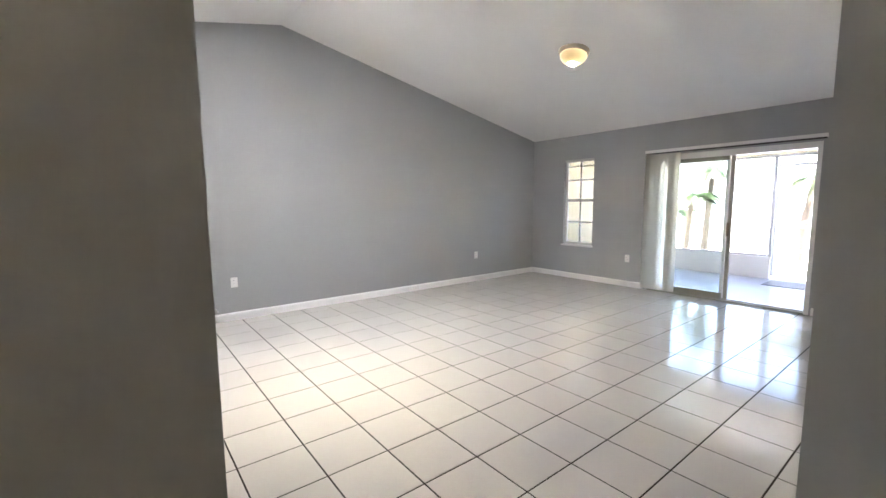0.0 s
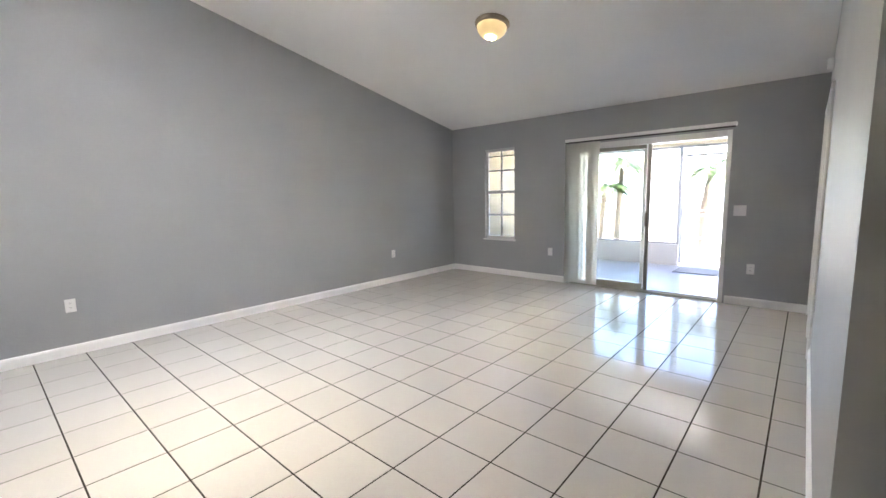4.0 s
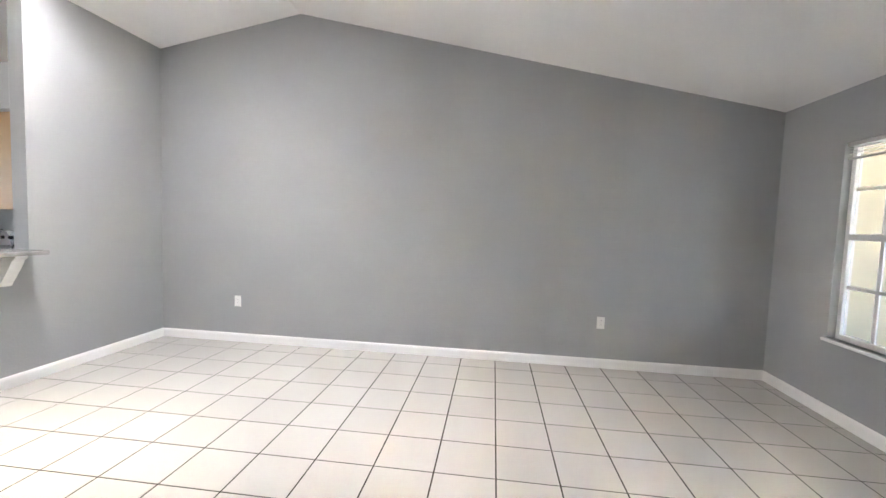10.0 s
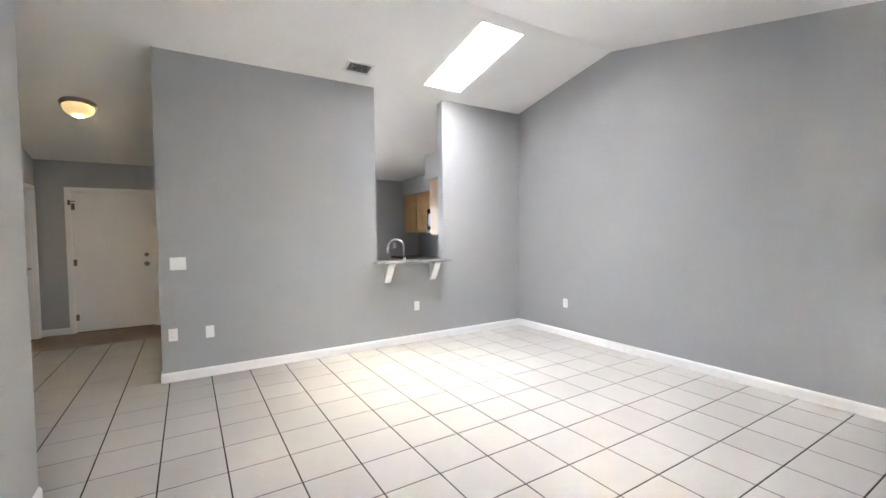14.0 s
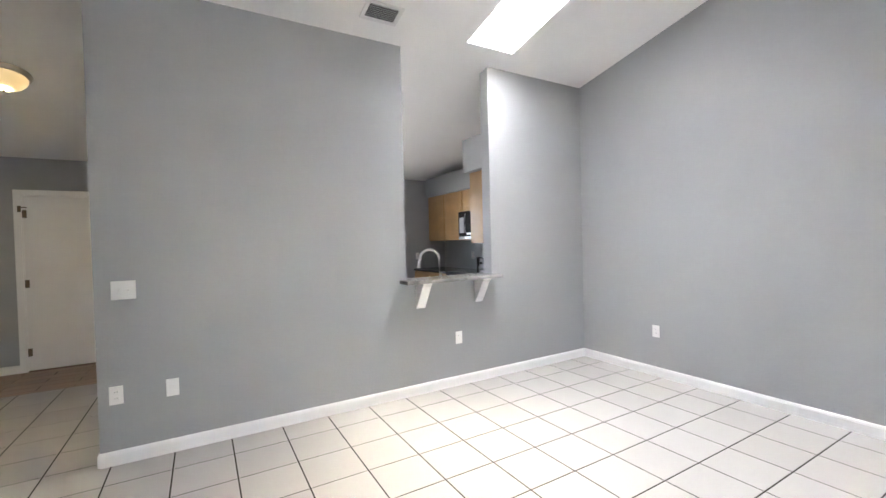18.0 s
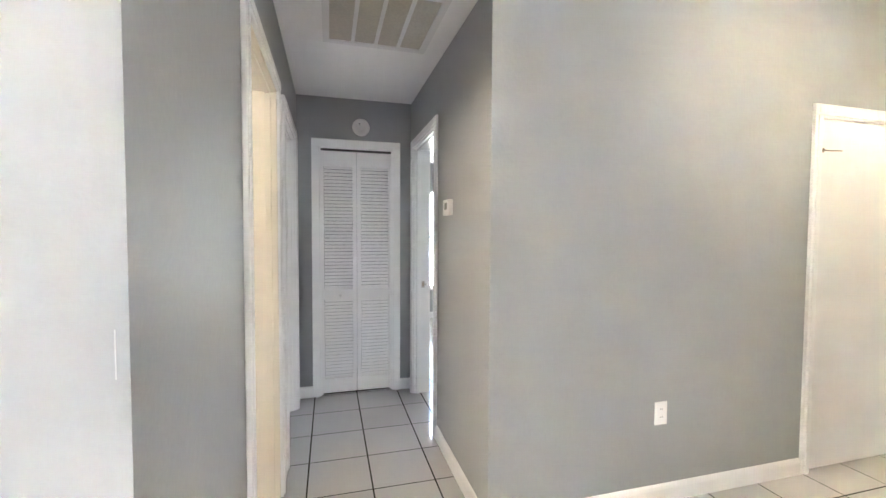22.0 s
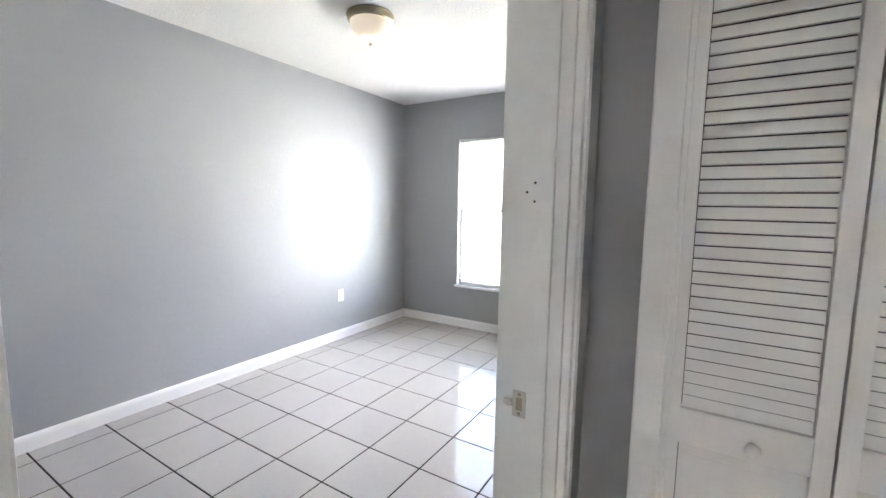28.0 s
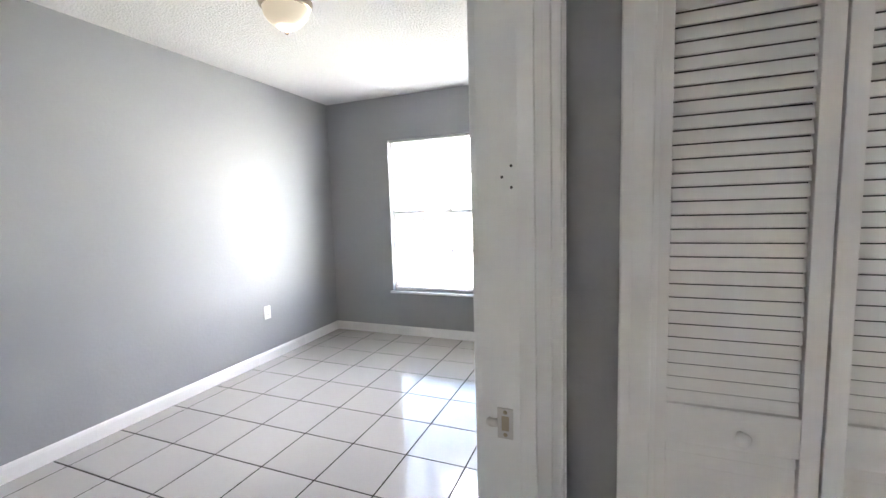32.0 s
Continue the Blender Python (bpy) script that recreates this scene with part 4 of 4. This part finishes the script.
upper_cabinet(EAST(W + 0.32, -0.2, 1.37), 0.735, 0.755, 0.32, "honey oak kitchen wall cabinet", 2)
upper_cabinet(SOUTH(-3.80, K - KT - 0.32, 1.33), 0.90, 0.76, 0.32, "honey oak kitchen cabinet behind the pass-through", 2)
tagged(link("soffit", B(W, W + 0.36, FS, -0.18, 2.13, 2.44), M_WALL), "grey painted soffit over the kitchen cabinets", "soffit", kind="structure")
tagged(link("soffit_north", B(W, -3.73, -0.18, K - KT, 2.095, 2.44), M_WALL), "grey painted soffit over the kitchen cabinets", "soffit", kind="structure")
mw = tagged(empty("microwave", EAST(W + 0.40, -0.94, 1.375)), "stainless over-range microwave with a black glass door", "microwave")
part("body", B(0.003, 0.757, -0.395, 0, 0, 0.42, bevel=0.006), M_BLACK, mw)
md = part("door", B(0.01, 0.56, 0, 0.022, 0.06, 0.41, bevel=0.005), M_BLACK, mw, "black door")
part("glass", B(0.05, 0.50, 0.020, 0.026, 0.13, 0.36, bevel=0.004), M_BLACK, md, "black glass")
part("trim", B(0.03, 0.52, 0.020, 0.024, 0.072, 0.10, bevel=0.002), M_STAINLESS, md)
part("handle", tube([(0.53, 0.03, 0.1), (0.53, 0.045, 0.14), (0.53, 0.045, 0.34), (0.53, 0.03, 0.38)], 0.009, 10), M_STEEL, mw)
part("control_panel", B(0.57, 0.75, 0, 0.016, 0.06, 0.41, bevel=0.003), M_BLACK, mw)
part("grille", B(0.01, 0.75, 0, 0.016, 0.005, 0.05, bevel=0.003), M_STAINLESS, mw)
part("button_panel", B(0.60, 0.72, 0.014, 0.019, 0.10, 0.33, bevel=0.002), M_STEEL, mw)
rg = tagged(empty("range", EAST(W + 0.65, -0.94, 0)), "stainless and black electric range with a raised back panel", "range")
part("body", B(0.003, 0.757, -0.63, 0, 0.0, 0.905, bevel=0.006), M_BLACK, rg)
part("oven_door", B(0.02, 0.74, 0, 0.03, 0.18, 0.80, bevel=0.006), M_STAINLESS, rg)
part("cooktop", B(0.0, 0.76, -0.635, 0.01, 0.906, 0.918, bevel=0.003), M_BLACK, rg)
bgd = part("back_panel", B(0.003, 0.757, -0.64, -0.58, 0.918, 1.09, bevel=0.01), M_STAINLESS, rg, "stainless control panel")
for x0, x1 in ((-0.004, 0.02), (0.74, 0.764)):
    part("end_cap", B(x0, x1, -0.642, -0.56, 0.917, 1.10, bevel=0.008), M_BLACK, bgd, "black end cap")
part("display", B(0.28, 0.48, -0.582, -0.577, 0.97, 1.05, bevel=0.002), M_BLACK, bgd, "black display")
for x in (0.10, 0.20, 0.56, 0.66):
    part("knob", L([(0, 0), (0.02, 0), (0.018, 0.02), (0, 0.022)], 16, pose(x, -0.58, 1.01, -90)), M_BLACK, bgd)
for i, (y0, y1) in enumerate(((FS, -1.705), (-0.935, -0.55))):
    bc = tagged(empty("base_cabinet", EAST(W + 0.60, y1, 0)), "honey oak base cabinet under a dark worktop", "cabinet", "kitchen base cabinets")
    w = y1 - y0
    part("body", B(0, w, -0.60, 0, 0.1, 0.87, bevel=0.002), M_OAK, bc)
    part("toe_kick", B(0, w, -0.60, -0.07, 0, 0.1), M_DARK, bc)
    for k in range(2):
        dr = part("door", B(k * w / 2 + 0.012, (k + 1) * w / 2 - 0.012, 0, 0.02, 0.13, 0.68, bevel=0.004), M_OAK, bc)
        part("panel", B(k * w / 2 + 0.06, (k + 1) * w / 2 - 0.06, 0.018, 0.025, 0.19, 0.62, bevel=0.005), M_OAK, dr)
        part("drawer", B(k * w / 2 + 0.012, (k + 1) * w / 2 - 0.012, 0, 0.02, 0.70, 0.85, bevel=0.004), M_OAK, bc)
    tagged(link("worktop", B(W + 0.002, W + 0.63, y0, y1, 0.871, 0.905, bevel=0.004), material("dark_worktop", (0.05, 0.05, 0.055), 0.2, vary=0.4, scale=40)), "dark polished kitchen worktop", "worktop")
sc = tagged(empty("sink_cabinet", SOUTH(-2.4, K - KT - 0.60, 0)), "honey oak sink cabinet behind the pass-through", "cabinet")
part("body", B(0, 2.1, -0.60, 0, 0.1, 0.87, bevel=0.002), M_OAK, sc)
for k in range(4):
    part("door", B(k * 0.52 + 0.02, k * 0.52 + 0.50, 0, 0.02, 0.13, 0.85, bevel=0.004), M_OAK, sc)
wt = material("grey_granite_worktop", (0.16, 0.155, 0.15), 0.15, vary=0.5, scale=40)
bm = bmesh.new()
for x0, x1, y0, y1 in ((-4.5, -3.55, -0.5, K - KT), (-2.85, -2.4, -0.5, K - KT), (-3.55, -2.85, -0.04, K - KT), (-3.55, -2.85, -0.5, -0.42)):
    box(bm, x0, x1, y0, y1, 0.871, 0.905)
tagged(link("worktop", bm, wt), "granite worktop around the kitchen sink", "worktop")
sk2 = tagged(empty("kitchen_sink", pose(-3.2, -0.23, 0.905)), "stainless steel kitchen sink set in the worktop", "sink")
part("rim", B(-0.37, 0.37, 0.17, 0.20, 0, 0.006, bevel=0.002), M_NICKEL, sk2)
part("rim", B(-0.37, 0.37, -0.21, -0.18, 0, 0.006, bevel=0.002), M_NICKEL, sk2)
part("bowl", B(-0.345, 0.345, -0.185, 0.185, -0.18, -0.17), M_NICKEL, sk2)
for x in (-0.347, 0.337):
    part("bowl_side", B(x, x + 0.01, -0.185, 0.185, -0.17, 0.004), M_NICKEL, sk2)
fa = tagged(empty("faucet", pose(-3.27, 0.06, 0.905, 0, 0, 58)), "brushed nickel gooseneck kitchen faucet", "faucet")
part("base", L([(0, 0), (0.028, 0), (0.028, 0.01), (0.02, 0.02), (0.018, 0.08), (0, 0.08)], 24), M_NICKEL, fa)
neck = [(0, 0, 0.06), (0, 0, 0.27)] + [(0, -0.095 + 0.095 * math.cos(a), 0.28 + 0.095 * math.sin(a)) for a in (math.pi * i / 12 for i in range(1, 13))]
part("spout", tube(neck, 0.014, 14), M_NICKEL, fa)
part("spray_head", tube([(0, -0.19, 0.285), (0, -0.197, 0.24), (0, -0.203, 0.20)], lambda u: 0.013 + 0.005 * u, 14), M_NICKEL, fa)
part("handle", tube([(-0.018, 0, 0.07), (-0.035, 0.01, 0.11), (-0.045, 0.015, 0.15)], lambda u: 0.008 - 0.002 * u, 10), M_NICKEL, fa)

# ---- screened patio ----
PY = 8.92
tagged(link("patio_floor", B(-5.3, 1.2, N + T, PY + 0.15, -0.14, -0.015), M_PATIO), "blue-grey painted patio floor", "floor", kind="structure")
tagged(link("patio_ceiling", B(-5.4, 1.2, N + T, PY + 0.3, 2.44, 2.52), M_CEIL), "white patio ceiling", "ceiling", kind="structure")
tagged(link("patio_beam", B(-5.4, 1.2, PY - 0.06, PY + 0.10, 2.08, 2.44), M_STUCCO), "cream stucco beam over the screens", "beam", kind="structure")
tagged(link("wall_patio_west", B(-5.4, -5.25, N + T, PY, -0.14, 2.44), M_STUCCO), "cream stucco side wall of the patio", "wall", kind="structure")
tagged(link("wall_patio_east", B(1.05, 1.2, N + T, PY, -0.14, 2.44), M_STUCCO), "cream stucco side wall of the patio", "wall", kind="structure")
tagged(link("knee_wall", B(-5.25, -1.98, PY - 0.05, PY + 0.08, -0.14, 0.36, bevel=0.006), material("white_stucco", (0.60, 0.59, 0.60), 0.8, vary=0.04, bump=0.5)), "low white stucco wall under the patio screens", "wall", kind="structure")
tagged(link("knee_wall_east", B(-0.95, 1.05, PY - 0.05, PY + 0.08, -0.14, 0.36, bevel=0.006), bpy.data.materials["white_stucco"]), "low white stucco wall under the patio screens", "wall", kind="structure")
fr = tagged(empty("screen_frame"), "white aluminium frame of the patio screens", "screen frame", kind="structure")
for x in (-5.2, -3.62, -2.0, -0.98, 0.9):
    z0 = -0.015 if x in (-2.0, -0.98) else 0.36
    part("post", B(x - 0.025, x + 0.025, PY - 0.02, PY + 0.04, z0, 2.08, bevel=0.003), M_SCREEN, fr)
part("rail", B(-5.2, 1.0, PY - 0.018, PY + 0.038, 2.03, 2.075, bevel=0.003), M_SCREEN, fr)
part("rail", B(-5.2, -2.03, PY - 0.018, PY + 0.038, 0.362, 0.40, bevel=0.003), M_SCREEN, fr)
part("rail", B(-1.97, -1.0, PY - 0.018, PY + 0.038, 1.88, 1.92, bevel=0.003), M_SCREEN, fr)
dr = tagged(empty("screen_door", pose(-1.96, PY + 0.03, 0.0, 0, 0, 58)), "white aluminium screen door standing open", "door")
for x0, x1, z0, z1 in ((0, 0.05, 0.02, 1.86), (0.79, 0.84, 0.02, 1.86), (0.05, 0.79, 0.02, 0.10), (0.05, 0.79, 1.80, 1.86), (0.05, 0.79, 0.42, 0.47), (0.05, 0.79, 0.84, 0.88)):
    part("frame", B(x0, x1, 0, 0.025, z0, z1, bevel=0.003), M_SCREEN, dr)
part("push_bar", tube([(0.06, -0.03, 0.95), (0.78, -0.03, 0.95)], 0.008, 8), M_SCREEN, dr)
tagged(link("doormat", B(-1.9, -1.1, PY - 0.75, PY - 0.2, -0.014, -0.003, bevel=0.003), material("grey_mat", (0.16, 0.16, 0.17), 0.95, vary=0.2, bump=0.8)), "grey doormat on the patio floor", "doormat")

# ---- garden ----
# Slab made wide and pale so sunlight bounces into the room.
tagged(link("garden_path", B(-9.0, 7.0, PY + 0.15, 14.0, -0.14, -0.10), material("pale_concrete", (0.80, 0.79, 0.77), 0.9, vary=0.12, bump=0.4)), "pale concrete slab behind the patio", "path", kind="structure")
# Fence added as a bright white backdrop that also reflects light indoors.
fence = tagged(empty("backdrop_fence"), "white vinyl fence added as bright backdrop and reflector", "fence")
me = bpy.data.meshes.new("board")
bm = B(0, 0.195, 0, 0.03, 0, 1.85, bevel=0.004)
bm.to_mesh(me)
bm.free()
me.materials.append(M_FENCE)
for i in range(100):
    bd = new("board", me)
    bd.parent = fence
    bd.location = (-11 + i * 0.2, 15.5, -0.13)
part("rail", B(-11, 9, 15.46, 15.54, 1.70, 1.80), M_FENCE, fence)


def palm(x, y, h, lean, fronds, reach, seed):
    rnd = random.Random(seed)
    p = tagged(empty("palm_tree", pose(x, y, -0.13)), "slender palm with drooping green fronds", "palm tree", "garden palms")
    pts = [(lean * (u ** 2), 0.15 * math.sin(u * 3) * lean, h * u) for u in (i / 14 for i in range(15))]
    part("trunk", tube(pts, lambda u: 0.085 - 0.035 * u + 0.008 * math.sin(u * 60), 12), M_BARK, p)
    top = Vector(pts[-1])
    for k in range(fronds):
        a = 2 * math.pi * k / fronds + rnd.uniform(-0.3, 0.3)
        rise = rnd.uniform(0.1, 0.75)
        r = reach * rnd.uniform(0.8, 1.1)
        bm = bmesh.new()
        spine = [top + Vector((math.cos(a) * r * u, math.sin(a) * r * u, r * (rise * u - 0.85 * u * u))) for u in (i / 12 for i in range(13))]
        side = Vector((-math.sin(a), math.cos(a), 0))
        for i in range(1, 12):
            d = (spine[i + 1] - spine[i - 1]).normalized()
            ln = 0.34 * r * math.sin(math.pi * (i / 12) ** 0.7) + 0.05
            for sgn in (-1, 1):
                for q in (0.0, 0.5):
                    b0 = spine[i].lerp(spine[i + 1], q)
                    tip = b0 + side * sgn * ln * 0.8 + d * ln * 0.6 - Vector((0, 0, ln * rnd.uniform(0.25, 0.5)))
                    wd = d * 0.022
                    vs = [bm.verts.new(v) for v in (b0 - wd, b0 + wd, tip)]
                    bm.faces.new(vs)
        for i in range(12):
            vs = [bm.verts.new(v) for v in (spine[i] - side * 0.012, spine[i] + side * 0.012, spine[i + 1] + side * 0.008, spine[i + 1] - side * 0.008)]
            bm.faces.new(vs)
        part("frond", bm, M_LEAF, p)
    return p


palm(-3.98, 10.5, 1.55, 0.12, 12, 0.62, 3)
palm(-3.72, 10.9, 2.15, 0.10, 12, 0.66, 4)
palm(-4.75, 11.4, 1.3, 0.15, 11, 0.7, 6)
palm(-1.98, 10.7, 1.85, 0.18, 13, 0.72, 5)
palm(-1.25, 11.3, 2.0, -0.2, 13, 0.75, 8)
palm(-7.6, 12.6, 3.1, 0.3, 14, 1.2, 11)


def house(x, y, w, d, label, turn):
    h = tagged(empty("neighbour_house", pose(x, y, -0.13, 0, 0, turn)), label, "house")
    part("wall", B(-w / 2, w / 2, -d / 2, d / 2, 0, 2.7), material("pale_house_paint", (0.74, 0.72, 0.68), 0.9, vary=0.05, bump=0.4), h)
    bm = bmesh.new()
    ov = 0.5
    b0 = [bm.verts.new(v) for v in ((-w / 2 - ov, -d / 2 - ov, 2.7), (w / 2 + ov, -d / 2 - ov, 2.7), (w / 2 + ov, d / 2 + ov, 2.7), (-w / 2 - ov, d / 2 + ov, 2.7))]
    r0 = [bm.verts.new(v) for v in ((-w / 2 + d / 2, 0, 4.4), (w / 2 - d / 2, 0, 4.4))]
    for f in ((b0[0], b0[1], r0[1], r0[0]), (b0[1], b0[2], r0[1]), (b0[2], b0[3], r0[0], r0[1]), (b0[3], b0[0], r0[0]), (b0[3], b0[2], b0[1], b0[0])):
        bm.faces.new(f)
    part("roof", bm, material("grey_shingle", (0.34, 0.33, 0.32), 0.9, vary=0.15, scale=20, bump=0.6), h, "grey shingle hip roof")
    for wx in (-w / 4, w / 4):
        wi = part("window", B(wx - 0.6, wx + 0.6, -d / 2 - 0.03, -d / 2 + 0.02, 0.9, 2.1, bevel=0.01), M_ALU, h)
        part("pane", B(wx - 0.54, wx + 0.54, -d / 2 - 0.034, -d / 2 - 0.028, 0.96, 2.04), M_BLACK, wi)
    return h


house(15.0, 4.2, 14, 9, "pale neighbouring house with a grey hip roof", 270)

# ---- foyer planks and floor tiles ----
foyer = tagged(link("floor_entry", B(KE - 0.05, FE + 0.05, FS - 0.05, -1.853, -0.004, -0.0012), M_GROUT), "brown wood-look tiles at the front door", "floor", kind="structure")


def slab_mesh(name, w, h, mat, bevel, z0, cache={}):
    key = (name, round(w, 3), round(h, 3))
    if key not in cache:
        bm = bmesh.new()
        b = bevel
        rings = [[bm.verts.new((x, y, z)) for x, y in ((i, i), (w - i, i), (w - i, h - i), (i, h - i))] for i, z in ((0, z0), (0, -b), (b, 0))]
        for p, q in zip(rings, rings[1:]):
            for k in range(4):
                bm.faces.new((p[k], p[(k + 1) % 4], q[(k + 1) % 4], q[k]))
        bm.faces.new(rings[-1])
        me = bpy.data.meshes.new(name)
        bm.to_mesh(me)
        bm.free()
        me.materials.append(mat)
        cache[key] = me
    return cache[key]


def lay(name, parent, x0, x1, y0, y1, mat, gap, bevel):
    if x1 - x0 < 0.03 or y1 - y0 < 0.03:
        return
    ob = new(name, slab_mesh(name, x1 - x0 - gap, y1 - y0 - gap, mat, bevel, -0.006))
    ob.parent = parent
    ob.location = (x0 + gap / 2, y0 + gap / 2, 0.0)


row = 0
y = FS
while y < -1.853:
    x = KE - 0.04 - (0.3 if row % 2 else 0.0)
    while x < FE + 0.04:
        lay("plank", foyer, max(x, KE - 0.04), min(x + 0.6, FE + 0.04), y, min(y + 0.15, -1.853), M_WOODTILE, 0.004, 0.001)
        x += 0.6
    y += 0.15
    row += 1

TX, TY, GX, GY, GAP = 0.339, 0.3352, -1.060, 0.892, 0.0080
for i in range(-13, 12):
    for j in range(-10, 18):
        x0, y0 = GX + TX * i, GY + TY * j
        x1, y1 = x0 + TX, y0 + TY
        x0, x1, y0, y1 = max(x0, W - 0.04), min(x1, HE + 0.04), max(y0, -1.853), min(y1, N + 0.0)
        if x0 >= FE - 0.15:
            if x1 > FE + TX:
                y0, y1 = max(y0, HS - 0.06), min(y1, HN + 0.06)
            else:
                y1 = min(y1, HN + 0.06)
                if y1 <= HS - 0.06:
                    x1 = FE + 0.05
        elif x0 > LE:
            y1 = min(y1, HN + 0.06)
        if x1 < KE - 0.02 and y1 < K - 0.02 or x1 - x0 < 0.02 or y1 - y0 < 0.02:
            continue
        lay("tile", floor, x0, x1, y0, y1, M_TILE, GAP, 0.001)
back = tagged(empty("floor_back_bedroom"), "cream glazed bedroom floor tiles with dark grout", "floor", kind="structure")
for i in range(-6, 8):
    for j in range(-9, 3):
        x0, y0 = 3.25 + 0.3355 * i, 4.247 + 0.3315 * j
        x0, x1, y0, y1 = max(x0, 1.42), min(x0 + 0.3355, BE + 0.04), max(y0, 1.55), min(y0 + 0.3315, BN + 0.04)
        if x1 < 3.34:
            y0 = max(y0, HN + 0.06)
        lay("tile", back, x0, x1, y0, y1, M_TILE, GAP, 0.001)
front = tagged(empty("floor_front_bedroom"), "cream glazed bedroom floor tiles with dark grout", "floor", kind="structure")
for i in range(5, 21):
    for j in range(-9, 3):
        x0, y0 = GX + TX * i, GY + TY * j
        x1, y1 = min(x0 + TX, BE + 0.04), min(y0 + TY, 1.53 if x0 > 3.3 else HS - 0.06)
        lay("tile", front, max(x0, FE + 0.1), x1, max(y0, -1.66), y1, M_TILE, GAP, 0.001)
for x0, x1, y in ((BD0 + 0.016, BD1 - 0.016, HN + 0.06), (BT0 + 0.016, BT1 - 0.016, HN + 0.06)):
    tagged(link("threshold", B(x0, x1, y - 0.02, y + 0.03, 0.0, 0.006, bevel=0.002), M_BRASS if x0 < 1 else M_TRIM), "metal threshold strip in the doorway", "threshold", kind="structure")
